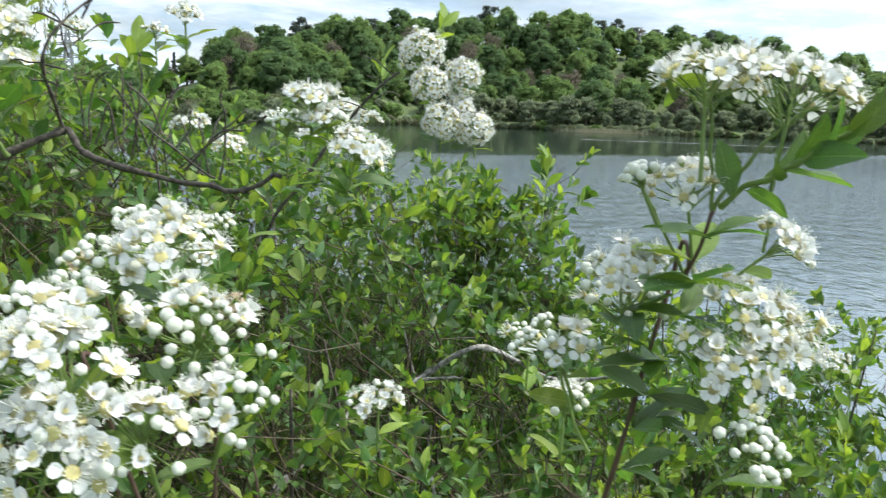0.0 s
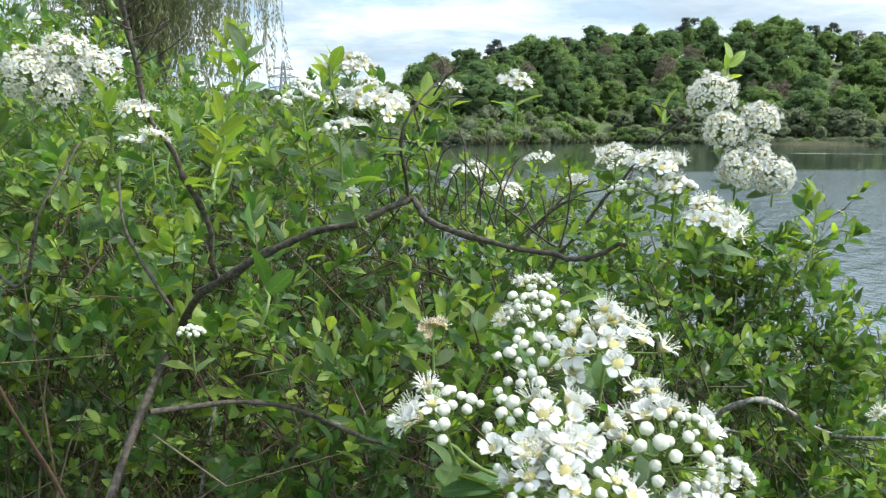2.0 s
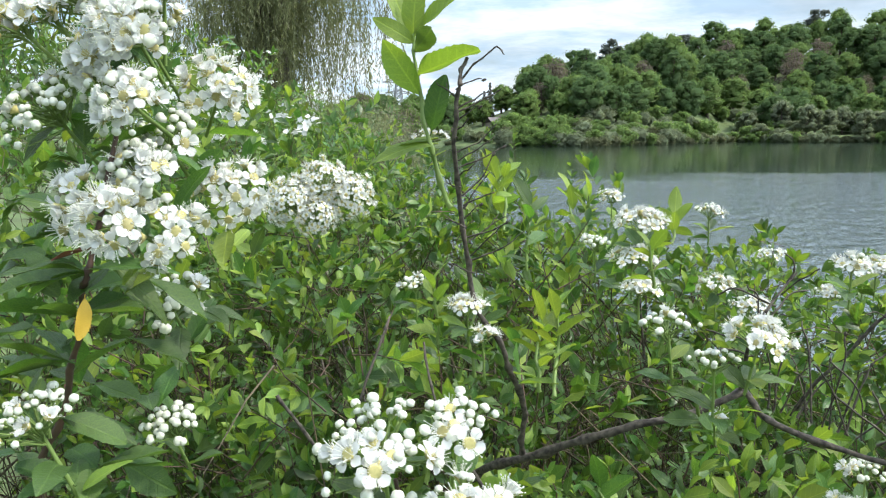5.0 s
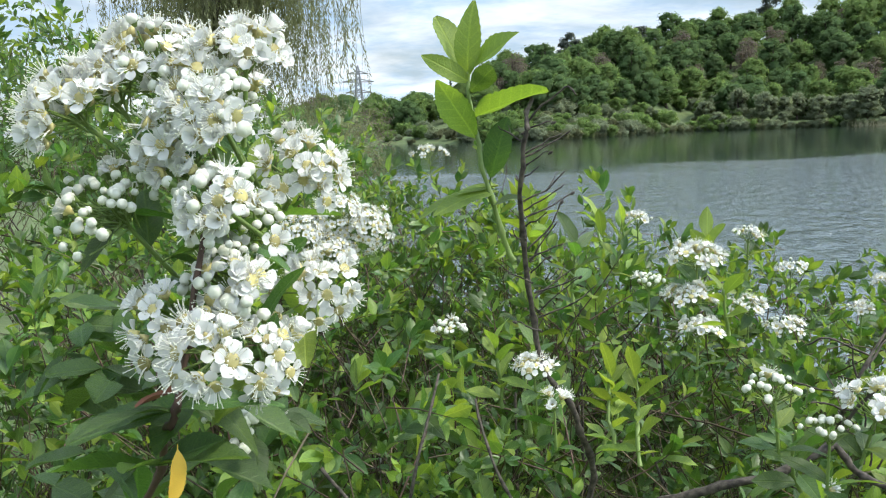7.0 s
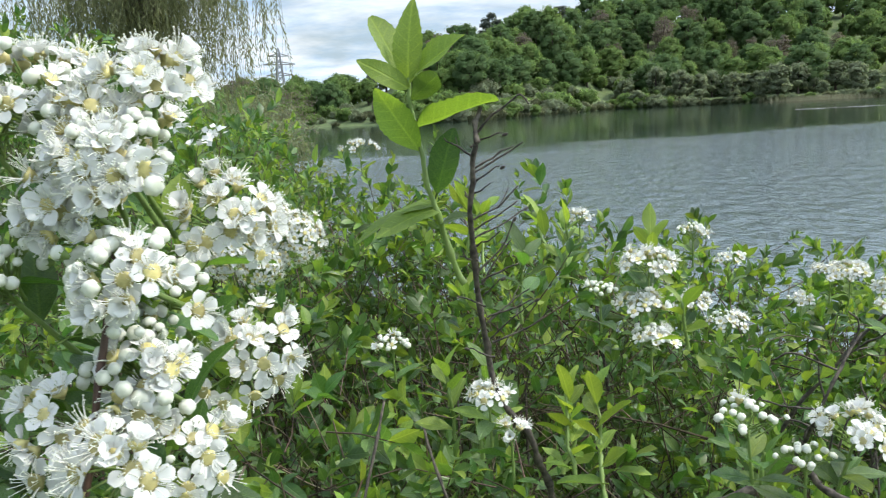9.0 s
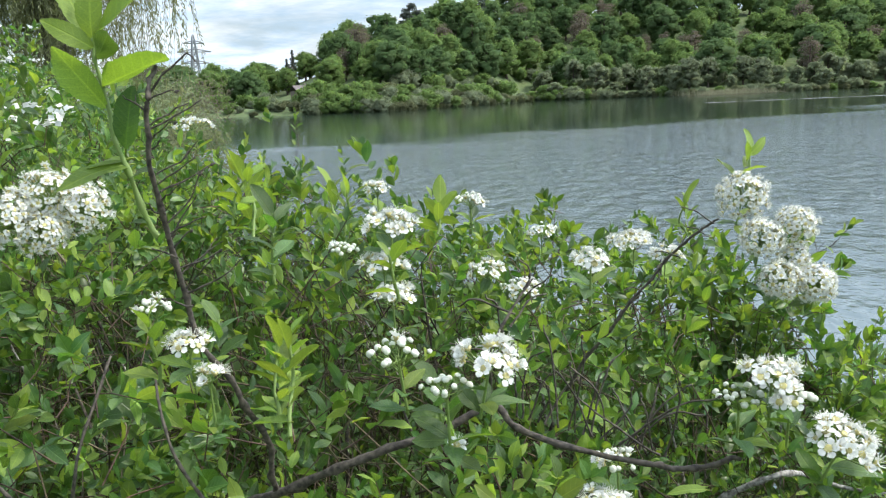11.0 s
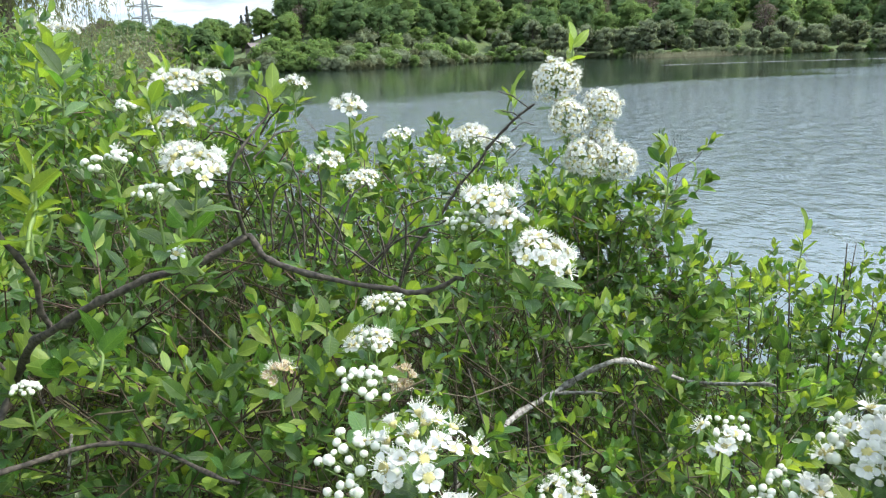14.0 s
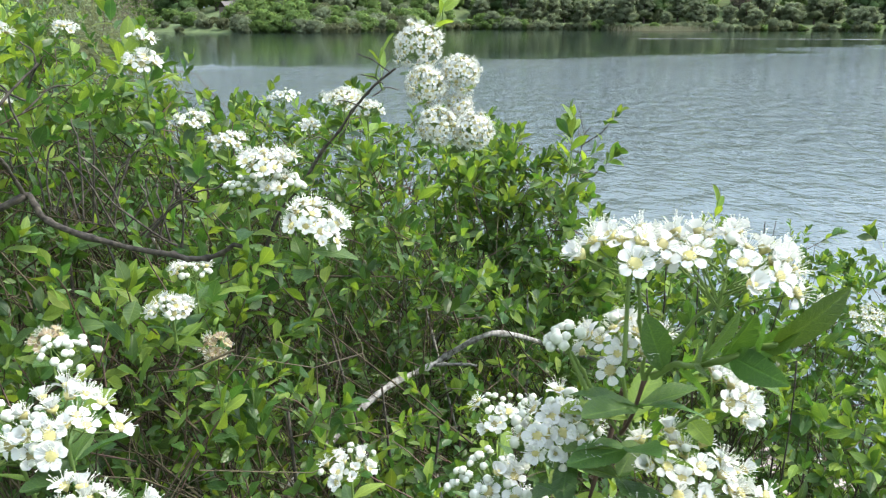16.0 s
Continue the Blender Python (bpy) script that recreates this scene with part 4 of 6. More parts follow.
def leafy_shoot(shrub, base, top, count, size, young=True, r=0.0012, mat="green_stem", spread=0.9):
    """An upright shoot with alternate leaves, the last ones close together at the tip."""
    base, top = np.asarray(base, float), np.asarray(top, float)
    d = unit(top - base)
    stem(shrub, [base, (base + top) / 2 + rng.normal(0, 0.003, 3), top], r, r * 0.6, mat, sides=5)
    e1 = unit(np.cross(d, np.array([0.3, 0.9, 0.1])))
    e2 = np.cross(d, e1)
    for i in range(count):
        u = ((i + 0.6) / count) ** 0.75
        a = i * 2.4 + rng.normal(0, 0.2)
        lift = spread * (1.15 - 0.75 * u) + rng.normal(0, 0.1)
        dd = math.sin(lift) * (math.cos(a) * e1 + math.sin(a) * e2) + math.cos(lift) * d
        leaf(shrub, base + (top - base) * u, dd, size * rng.uniform(0.8, 1.1) * (1.0 - 0.25 * u * (i % 2)), d + 0.3 * rng.normal(size=3), young)


def leaf_bud(shrub, at, d):
    """A tiny dry scale bud at a twig's end."""
    if "bud" not in LEAF_MESHES:
        v, f = tube([(0, 0, 0), (0, 0, 0.0009), (0, 0, 0.0018), (0, 0, 0.0026)], [0.0003, 0.0008, 0.0007, 0.0002], 5)
        LEAF_MESHES["bud"] = mesh_of("twig_bud", v, clean(f), [M["bark"]])
    if rng.random() < 0.4:
        ob = part("twig_bud", LEAF_MESHES["bud"], shrub)
        ob.matrix_basis = Matrix.LocRotScale(Vector(at) - Vector(shrub.location), Vector((0, 0, 1)).rotation_difference(Vector(d)), (1, 1, 1))


def twiggy(shrub, a, b, count, length, mat="bark", rise=0.5):
    """Short bare side twigs along a stem from a to b, each with a tiny dry bud."""
    a, b = np.asarray(a, float), np.asarray(b, float)
    for i in range(count):
        u = (i + rng.random()) / count
        p = a + (b - a) * u
        d = unit(np.array([rng.normal(0, 1), rng.normal(0, 0.6), rise * rng.uniform(0.6, 1.4)]))
        ln = length * rng.uniform(0.5, 1.2)
        stem(shrub, [p, p + d * ln * 0.6 + rng.normal(0, 0.002, 3), p + d * ln - np.array([0, 0, ln * 0.12])], 0.00055, 0.0004, mat, sides=4)
        leaf_bud(shrub, p + d * ln - np.array([0, 0, ln * 0.12]), d)


# ---------------------------------------------------------------- the flowering shrubs
def canopy(points, reach, bumps=0.02):
    """A leafy top surface eased between a few known heights."""
    pts = np.array(points)

    def top(x, y):
        w_ = np.exp(-((x[:, None] - pts[:, 0]) ** 2 + (y[:, None] - pts[:, 1]) ** 2) / (2 * reach ** 2)) + 1e-9
        z = (w_ * pts[:, 2]).sum(1) / w_.sum(1)
        return z + bumps * np.sin(x * 23 + y * 11) * np.cos(y * 19 - x * 7)
    return top


def fill(shrub, top, n, xr, yr, leaf_size, per, templates, depth, label, keep, shoot=(0.025, 0.075), mats=("leaf", "young"), stalk="red", fresh=0.44):
    """Leafy shoots standing under a canopy surface, thick near it, thinner inside, with the stems that carry them."""
    x = rng.uniform(*xr, n)
    y = rng.uniform(*yr, n)
    ok = keep(x, y)
    x, y = x[ok], y[ok]
    n = len(x)
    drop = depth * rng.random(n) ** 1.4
    clump = np.array([noise.noise(Vector((a_ * 9, b_ * 9, c_ * 9))) for a_, b_, c_ in zip(x, y, drop)])
    ok = clump > -0.12 + rng.normal(0, 0.1, n)         # leafy tufts with gaps between them
    x, y, drop = x[ok], y[ok], drop[ok]
    n = len(x)
    ln = rng.uniform(*shoot, n)
    z = top(x, y) - ln * 0.8 - drop + 0.025 * rng.normal(size=n) - 0.015
    base = np.stack([x, y, z], -1)
    d = unit(np.stack([rng.normal(0, 0.75, n), rng.normal(-0.2, 0.75, n), rng.uniform(0.25, 1.3, n)], -1))
    p, rot, sz = shoots(base, d, ln, per, leaf_size * rng.uniform(0.6, 1.25, n), 1.05)
    # young leaves crowd the top; thinning them below also puts inner shade into colour
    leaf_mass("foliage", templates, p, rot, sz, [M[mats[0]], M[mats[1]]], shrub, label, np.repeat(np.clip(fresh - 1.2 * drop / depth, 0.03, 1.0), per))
    half = rng.random(n) < 0.55
    twig_mass("shoot_stalk", (base - d * 0.02)[half], (base + d * (ln * 0.95)[:, None])[half], np.full(int(half.sum()), 0.0007), M[stalk], shrub, "thin brown shoot stalks")
    k = max(1, n // 3)
    pick = rng.permutation(n)[:k]
    low = base[pick] + np.stack([rng.normal(0, 0.1, k), rng.normal(0.02, 0.1, k), -rng.uniform(0.12, 0.34, k)], -1)
    twig_mass("twig", low, base[pick], rng.uniform(0.0005, 0.0014, k), M["twig"], shrub, "thin dark criss-crossing twigs")
    k = max(1, n // 4)
    a_ = base[rng.permutation(n)[:k]] + rng.normal(0, 0.05, (k, 3)) - np.array([0, 0, 0.06])
    b_ = a_ + unit(rng.normal(size=(k, 3)) * np.array([1, 0.7, 0.6])) * rng.uniform(0.05, 0.16, k)[:, None]
    twig_mass("dead_twig", a_, b_, rng.uniform(0.0004, 0.0009, k), M["dry"], shrub, "fine pale dead twigs")


main_top = canopy(((-0.353, 0.733, 2.27), (-0.26, 0.78, 2.215), (-0.15, 0.817, 2.185), (-0.03, 0.79, 2.145), (0.164, 1.11, 2.13), (0.12, 0.88, 1.97),
                   (-0.16, 0.595, 2.125), (-0.075, 0.685, 2.04), (-0.178, 0.47, 2.14), (-0.434, 0.44, 2.17), (-0.608, 0.44, 2.19), (-0.6, 0.787, 2.235),
                   (-0.412, 0.65, 2.2), (-0.255, 0.541, 2.14), (0.0, 0.5, 1.99), (0.1, 0.45, 1.95), (0.2, 0.6, 1.9), (0.3, 0.9, 1.9),
                   (-0.878, 1.324, 2.27), (-0.8, 0.74, 2.25), (-0.5, 0.85, 2.27), (-0.3, 1.3, 2.15)), 0.085)
def hollow_top(x, y):
    """The main canopy, with a hollow before the bare grey branch."""
    z = main_top(x, y)
    return np.where((x > -0.09) & (x < 0.2) & (y < 0.82), np.minimum(z, 1.9 + (0.82 - y) * 0.36), z)


shrub = thing("flowering_shrub", (-0.2, 0.85, float(ground_z(-0.2, 0.85))), "leafy green spirea shrub covered in white flower clusters", "shrub")
fill(shrub, hollow_top, 7800, (-1.05, 0.34), (0.42, 1.45), 0.0212, 9, LEAF_MID, 0.42, "small fresh-green toothed leaves", lambda x, y: (y > 0.46 + 0.1 * (x > 0)) & (x < 0.19 + 0.06 * np.sin(y * 9)))
fill(shrub, hollow_top, 420, (-0.75, 0.1), (0.44, 0.62), 0.0205, 8, LEAF_MID, 0.4, "larger dark-green toothed leaves", lambda x, y: y > 0.45)
fill(shrub, hollow_top, 420, (0.0, 0.19), (0.9, 1.25), 0.025, 9, LEAF_MID, 0.3, "small fresh-green toothed leaves", lambda x, y: y > 0.9)

# extra young leaves inside and on the flank put sunlit brightness into colour
deep_top = canopy(((-0.9, 0.7, 1.95), (-0.3, 0.7, 1.9), (0.1, 0.8, 1.75), (-0.6, 1.4, 1.95), (0.1, 1.3, 1.8), (0.3, 0.9, 1.6)), 0.3)
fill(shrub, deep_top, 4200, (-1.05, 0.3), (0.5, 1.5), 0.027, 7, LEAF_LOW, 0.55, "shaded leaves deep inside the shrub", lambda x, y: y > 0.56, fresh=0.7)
front_top = canopy(((-0.85, 0.5, 2.1), (-0.5, 0.5, 2.05), (-0.2, 0.5, 1.98), (0.05, 0.55, 1.85), (0.2, 0.6, 1.75), (-0.4, 0.8, 2.05)), 0.12)
fill(shrub, front_top, 1150, (-0.85, 0.2), (0.5, 0.74), 0.0195, 9, LEAF_LOW, 0.42, "shaded leaves on the shrub's flank", lambda x, y: y > 0.5 + 0.1 * (x > 0), fresh=0.65)
low_shrub = thing("low_shrub", (-0.2, 2.2, float(ground_z(-0.2, 2.2))), "low dense green undergrowth on the bank slope", "shrub")
slope_top = canopy(((-1.2, 1.5, 2.0), (-0.6, 1.7, 1.92), (-0.2, 1.6, 1.88), (-0.2, 2.2, 1.78), (0.25, 1.7, 1.85), (0.33, 2.5, 1.6), (0.55, 1.6, 1.55), (1.0, 1.5, 1.3), (-1.2, 3.0, 1.65), (-0.2, 3.0, 1.52), (0.4, 3.0, 1.2), (0.9, 2.6, 0.95), (0.8, 0.9, 1.45), (1.2, 2.0, 1.05)), 0.35, 0.05)
fill(low_shrub, slope_top, 4900, (-1.6, 1.3), (0.8, 3.3), 0.042, 7, LEAF_LOW, 0.5, "small mixed green leaves", lambda x, y: (y > 1.4) | (x > 0.45), (0.06, 0.16), fresh=0.4)

foot_top = canopy(((-1.6, 2.0, 1.6), (-0.5, 2.0, 1.45), (0.5, 2.0, 1.2), (-1.4, 3.0, 1.3), (-0.2, 3.0, 1.1), (0.5, 3.0, 0.85), (-0.4, 4.0, 0.7), (0.4, 3.8, 0.6)), 0.35, 0.05)
fill(low_shrub, foot_top, 2300, (-1.9, 0.7), (1.5, 4.1), 0.062, 6, LEAF_LOW, 0.55, "broad dark-green leaves of the undergrowth", lambda x, y: x < 0.75 - 0.1 * y, (0.08, 0.2), fresh=0.4)

fill(low_shrub, slope_top, 5200, (-1.5, 0.32), (1.35, 2.7), 0.036, 8, LEAF_LOW, 0.4, "dense shaded leaves of the undergrowth", lambda x, y: x < 0.3 + 0.05 * np.sin(y * 7), (0.05, 0.13), fresh=0.3)

left_top = canopy(((-1.2, 1.15, 2.45), (-1.43, 1.75, 2.56), (-1.62, 2.6, 2.36), (-1.95, 3.6, 2.33), (-2.6, 3.0, 2.75), (-2.3, 1.6, 2.85), (-3.2, 5.0, 2.5), (-1.0, 1.5, 2.3), (-1.3, 2.4, 2.22), (-0.9, 1.0, 2.3)), 0.25, 0.05)
left_shrub = thing("flowering_shrub", (-1.9, 2.4, float(ground_z(-1.9, 2.4))), "tall spirea shrub with bright young leaves on the bank", "shrub")
fill(left_shrub, left_top, 7400, (-3.6, -0.8), (0.9, 4.4), 0.038, 8, LEAF_LOW, 0.6, "bright green small leaves", lambda x, y: (x < -0.43 * y - 0.38 + 0.1 * np.sin(y * 5)) & (x > -1.15 * y - 0.35), (0.05, 0.12), fresh=0.36)

right_top = canopy(((0.416, 1.358, 1.9), (0.28, 1.22, 1.86), (0.55, 1.3, 1.86), (0.62, 1.7, 1.83), (0.4, 1.0, 1.75), (0.7, 1.2, 1.72), (0.3, 1.6, 1.8)), 0.12, 0.03)
right_shrub = thing("flowering_shrub", (0.48, 1.4, float(ground_z(0.48, 1.4))), "thin young spirea shrub standing close to the water", "shrub")
fill(right_shrub, right_top, 2300, (0.2, 0.95), (0.95, 1.9), 0.03, 8, LEAF_MID, 0.5, "fresh-green small leaves", lambda x, y: (x > 0.22))

# carrying stems of the main shrub
ARCH = "dark arching main branch"
stem(shrub, [(-0.3800, 0.3931, 1.9851), (-0.384, 0.481, 2.076), (-0.325, 0.442, 2.13), (-0.265, 0.424, 2.161), (-0.204, 0.443, 2.185)], 0.0028, 0.0020, "bark", ARCH)
stem(shrub, [(-0.5, 0.62, float(ground_z(-0.5, 0.62)) - 0.02), (-0.46, 0.58, 1.6), (-0.3800, 0.3931, 1.9851)], 0.0049, 0.0029, "bark", ARCH)
stem(shrub, [(-0.204, 0.443, 2.185), (-0.1848, 0.4373, 2.1713), (-0.125, 0.426, 2.159), (-0.1048, 0.4279, 2.1575), (-0.0819, 0.4202, 2.1660)], 0.0018, 0.0012, "bark", "slender grey-brown side branch")
stem(shrub, [(-0.325, 0.442, 2.13), (-0.322, 0.425, 2.165), (-0.325, 0.403, 2.205), (-0.341, 0.401, 2.231), (-0.345, 0.393, 2.275), (-0.345, 0.378, 2.322), (-0.342, 0.373, 2.345), (-0.34, 0.383, 2.362)], 0.0017, 0.001, "bark", "reddish-brown half-bare upright stem")
stem(shrub, [(-0.204, 0.443, 2.185), (-0.2002, 0.4144, 2.2235), (-0.1799, 0.4296, 2.2540)], 0.0011, 0.0005, "bark")
stem(shrub, [(-0.3479, 0.4001, 2.0594), (-0.306, 0.465, 2.048), (-0.2121, 0.4187, 2.0474)], 0.0018, 0.0011, "bark")
stem(shrub, [(-0.1358, 0.6751, 1.8678), (-0.0720, 0.7551, 1.9165), (-0.012, 0.835, 1.926), (0.045, 0.818, 1.965), (0.14, 0.92, 1.9), (0.2048, 0.8117, 1.9415)], 0.0036, 0.0017, "grey", "weathered grey bare branch", 9, 0.6)
stem(shrub, [(-0.02, 0.832, 1.923), (0.012, 0.815, 1.932), (0.03, 0.8, 1.938)], 0.0022, 0.0009, "grey", "broken grey side spur")
stem(shrub, [(-0.2, 0.8, float(ground_z(-0.2, 0.8)) - 0.02), (-0.2, 0.75, 1.5), (-0.1358, 0.6751, 1.8678)], 0.0055, 0.0037, "grey", "weathered grey bare branch")
stem(shrub, [(-0.2100, 0.7800, 1.9500), (-0.1582, 0.7400, 2.0882), (-0.1239, 0.7350, 2.1374), (-0.0933, 0.7300, 2.1796), (-0.0648, 0.7250, 2.2156), (-0.0389, 0.7150, 2.2360)], 0.0017, 0.0009, "bark")
stem(shrub, [(-0.4604, 0.3851, 2.1711), (-0.4229, 0.3909, 2.1322), (-0.4081, 0.3926, 2.1748), (-0.4063, 0.4287, 2.2139)], 0.0011, 0.0007, "bark")
stem(shrub, [(-0.3399, 0.4173, 2.1159), (-0.3699, 0.4187, 2.1615), (-0.3896, 0.4423, 2.1960)], 0.0011, 0.0007, "bark")
for i in range(22):
    u = (i + rng.random()) / 22
    p = np.array((-0.3405, 0.395, 2.25)) * (1 - u) + np.array((-0.343, 0.376, 2.35)) * u + np.array((-0.003 * math.sin(3 * u), 0, 0))
    side = 1 if i % 5 else -1
    d = unit(np.array([side * rng.uniform(0.5, 1.1), rng.normal(0, 0.3), rng.uniform(0.3, 0.75)]))
    ln = rng.uniform(0.01, 0.032) * (1.0 if side > 0 else 0.6)
    mid = p + d * ln * 0.55 + rng.normal(0, 0.0012, 3)
    stem(shrub, [p, mid, p + d * ln + np.array([0, 0, ln * rng.uniform(-0.05, 0.1)])], 0.0005, 0.00025, "bark", sides=4)
    if rng.random() < 0.45:
        stem(shrub, [mid, mid + unit(d + rng.normal(0, 0.5, 3)) * ln * 0.4], 0.00028, 0.0002, "bark", sides=4)
    leaf_bud(shrub, p + d * ln, d)
stem(shrub, [(-0.3426, 0.38, 2.3509), (-0.334, 0.379, 2.359), (-0.3235, 0.378, 2.3655), (-0.319, 0.378, 2.3625)], 0.0006, 0.0003, "bark", sides=5)
twiggy(shrub, (-0.2049, 0.4332, 2.1957), (-0.1829, 0.4290, 2.2509), 8, 0.025, "bark")
twiggy(shrub, (-0.1914, 0.4363, 2.1798), (-0.1134, 0.4293, 2.1616), 22, 0.05, "bark", 2.2)
twiggy(shrub, (-0.1239, 0.7350, 2.1374), (-0.0389, 0.7150, 2.2360), 9, 0.03, "bark")
twiggy(shrub, (0.1037, 1.0562, 1.9803), (0.1661, 1.1307, 2.1204), 16, 0.05, "bark")



def branchlets(shrub, top, n, xr, yr, depth, mat, label, reach=(0.09, 0.26), thick=(0.0007, 0.0016), sink=0.06):
    """Long thin crooked branchlets crossing among the leaves, each with a row of short bare spurs."""
    x, y = rng.uniform(*xr, n), rng.uniform(*yr, n)
    ln = rng.uniform(*reach, n)
    tip = np.stack([x, y, top(x, y) - sink - depth * rng.random(n)], -1)
    d = unit(np.stack([rng.normal(0, 0.75, n), rng.normal(-0.15, 0.4, n), rng.uniform(0.15, 1.2, n)], -1))
    foot = tip - d * ln[:, None]
    r = rng.uniform(*thick, n)
    k = 7
    u = (np.arange(k)[None] + rng.random((n, k))) / k
    at = (foot[:, None] + (tip - foot)[:, None] * u[..., None]).reshape(-1, 3)
    out = unit(np.repeat(d, k, 0) * 0.7 + rng.normal(0, 0.7, (n * k, 3)))
    end = at + out * (rng.uniform(0.012, 0.05, n * k) * (1.15 - 0.6 * u.ravel()))[:, None]
    twig_mass("branchlet", np.concatenate([foot, at]), np.concatenate([tip, end]), np.concatenate([r, np.repeat(r * 0.45, k)]), mat, shrub, label)


branchlets(shrub, hollow_top, 420, (-0.95, 0.22), (0.47, 0.95), 0.34, M["twig"], "dark crooked branchlets with short bare spurs")
branchlets(shrub, hollow_top, 130, (-0.8, 0.22), (0.5, 1.0), 0.4, M["dry"], "pale dead branchlets with short spurs")
branchlets(left_shrub, left_top, 220, (-2.6, -0.9), (1.0, 3.2), 0.4, M["twig"], "dark crooked branchlets with short bare spurs", (0.12, 0.3), (0.0012, 0.0025), 0.16)
branchlets(right_shrub, right_top, 60, (0.24, 0.8), (1.0, 1.7), 0.4, M["twig"], "dark crooked branchlets with short bare spurs", (0.12, 0.3))

# stems deep inside the shrub, rising from the ground
for i in range(46):
    x0, y0 = rng.uniform(-0.75, 0.15), rng.uniform(0.62, 1.2)
    x1, y1 = x0 + rng.normal(0, 0.16), y0 + rng.normal(-0.03, 0.12)
    y1 = max(y1, 0.55)
    zt = float(main_top(np.array([x1]), np.array([y1]))[0]) - rng.uniform(0.05, 0.2)
    zb = float(ground_z(x0, y0)) - 0.02
    stem(shrub, [(x0, y0, zb), (x0 * 0.7 + x1 * 0.3, y0 * 0.6 + y1 * 0.4, zb * 0.4 + zt * 0.6), (x1, y1, zt)], 0.0042 * rng.uniform(0.6, 1.1), 0.0012, "bark" if i % 3 else "grey", sides=5)
for i in range(16):
    x0, y0 = rng.uniform(0.3, 0.65), rng.uniform(1.1, 1.6)
    zb = float(ground_z(x0, y0)) - 0.02
    x1, y1, zt = x0 + rng.normal(0, 0.1), y0 + rng.normal(0, 0.1), rng.uniform(1.75, 1.95)
    stem(right_shrub, [(x0, y0, zb), ((x0 + x1) / 2, y0, (zb + zt) / 2), (x1, y1, zt)], 0.003, 0.001, "bark", sides=5)
for i in range(20):
    y0 = rng.uniform(1.3, 3.8)
    x0 = -0.62 * y0 - rng.uniform(0.3, 0.8)
    zb = float(ground_z(x0, y0)) - 0.02
    x1, y1, zt = x0 + rng.normal(0, 0.25), y0 + rng.normal(0, 0.2), rng.uniform(2.0, 2.3)
    stem(left_shrub, [(x0, y0, zb), ((x0 + x1) / 2, y0, (zb + zt) / 2), (x1, y1, zt)], 0.008, 0.002, "bark", sides=5)

UP = (0.0, -0.12, 1.0)
# --- branch beside the path, right
stem(shrub, [(0.06, 0.42, 1.85), (0.0661, 0.2819, 2.0638), (0.085, 0.283, 2.157), (0.0836, 0.2679, 2.1502), (0.0876, 0.2594, 2.1738)], 0.0011, 0.0006, "red", "reddish-brown flowering branch")
stem(shrub, [(0.02, 0.72, float(ground_z(0.02, 0.72)) - 0.02), (0.03, 0.55, 1.5), (0.06, 0.42, 1.85)], 0.0026, 0.0017, "bark")
stem(shrub, [(0.0876, 0.2594, 2.1738), (0.0847, 0.2563, 2.1940), (0.0818, 0.2550, 2.2095)], 0.0007, 0.0005, "green_stem")
stem(shrub, [(0.0876, 0.2594, 2.1738), (0.0963, 0.2542, 2.1910), (0.1044, 0.2512, 2.2018)], 0.0007, 0.0005, "green_stem")
stem(shrub, [(0.0836, 0.2679, 2.1502), (0.0723, 0.2666, 2.1690), (0.0657, 0.2663, 2.1800)], 0.0006, 0.0005, "green_stem")
stem(shrub, [(0.085, 0.283, 2.157), (0.0664, 0.2745, 2.1343), (0.0639, 0.2752, 2.1440)], 0.0006, 0.0005, "green_stem")
stem(shrub, [(0.0583, 0.2852, 2.0797), (0.0484, 0.2845, 2.1014), (0.0448, 0.2859, 2.1137)], 0.0006, 0.0005, "green_stem")
cluster(shrub, (0.0796, 0.2524, 2.2127), (0.0, 0.1, 1), 0.017, 15, 0.98, 0.5, leaves=0)
cluster(shrub, (0.1049, 0.2485, 2.2110), (0.15, 0.05, 1), 0.02, 20, 0.98, 0.5, leaves=0)
cluster(shrub, (0.0809, 0.2673, 2.1796), (-0.2, -0.1, 1), 0.015, 13, 0.9, 0.5, leaves=2)
cluster(shrub, (0.0636, 0.2639, 2.1834), (-0.5, 0.0, 1), 0.006, 7, 0.0, 0.6, leaves=0, stalk=0.012)
cluster(shrub, (0.0639, 0.2733, 2.1503), (-0.3, -0.3, 1), 0.018, 17, 0.5, leaves=3)
cluster(shrub, (0.0433, 0.2861, 2.1210), (-0.4, -0.3, 1), 0.017, 18, 0.2, leaves=3)
cluster(shrub, (0.1082, 0.2614, 2.1363), (0.4, -0.3, 0.8), 0.024, 26, 0.95, leaves=2)
cluster(shrub, (0.0967, 0.2496, 2.1250), (0.1, -0.6, 0.7), 0.017, 14, 0.95, leaves=2)
cluster(shrub, (0.0996, 0.2369, 2.1021), (0.3, -0.5, 0.7), 0.013, 15, 0.0, leaves=2)
cluster(shrub, (0.1171, 0.2736, 2.1621), (0.6, -0.2, 0.6), 0.012, 9, 0.9, leaves=1)
cluster(shrub, (0.0540, 0.3168, 2.0890), UP, 0.013, 12, 0.3, leaves=2)
cluster(shrub, (0.048, 0.398, 2.091), UP, 0.015, 13, 0.4, leaves=3)
cluster(shrub, (0.0685, 0.2900, 2.1361), UP, 0.018, 18, 0.3, leaves=3)
leafy_shoot(shrub, (0.0896, 0.2588, 2.1752), (0.1111, 0.2240, 2.2000), 11, 0.023, False, 0.0011)
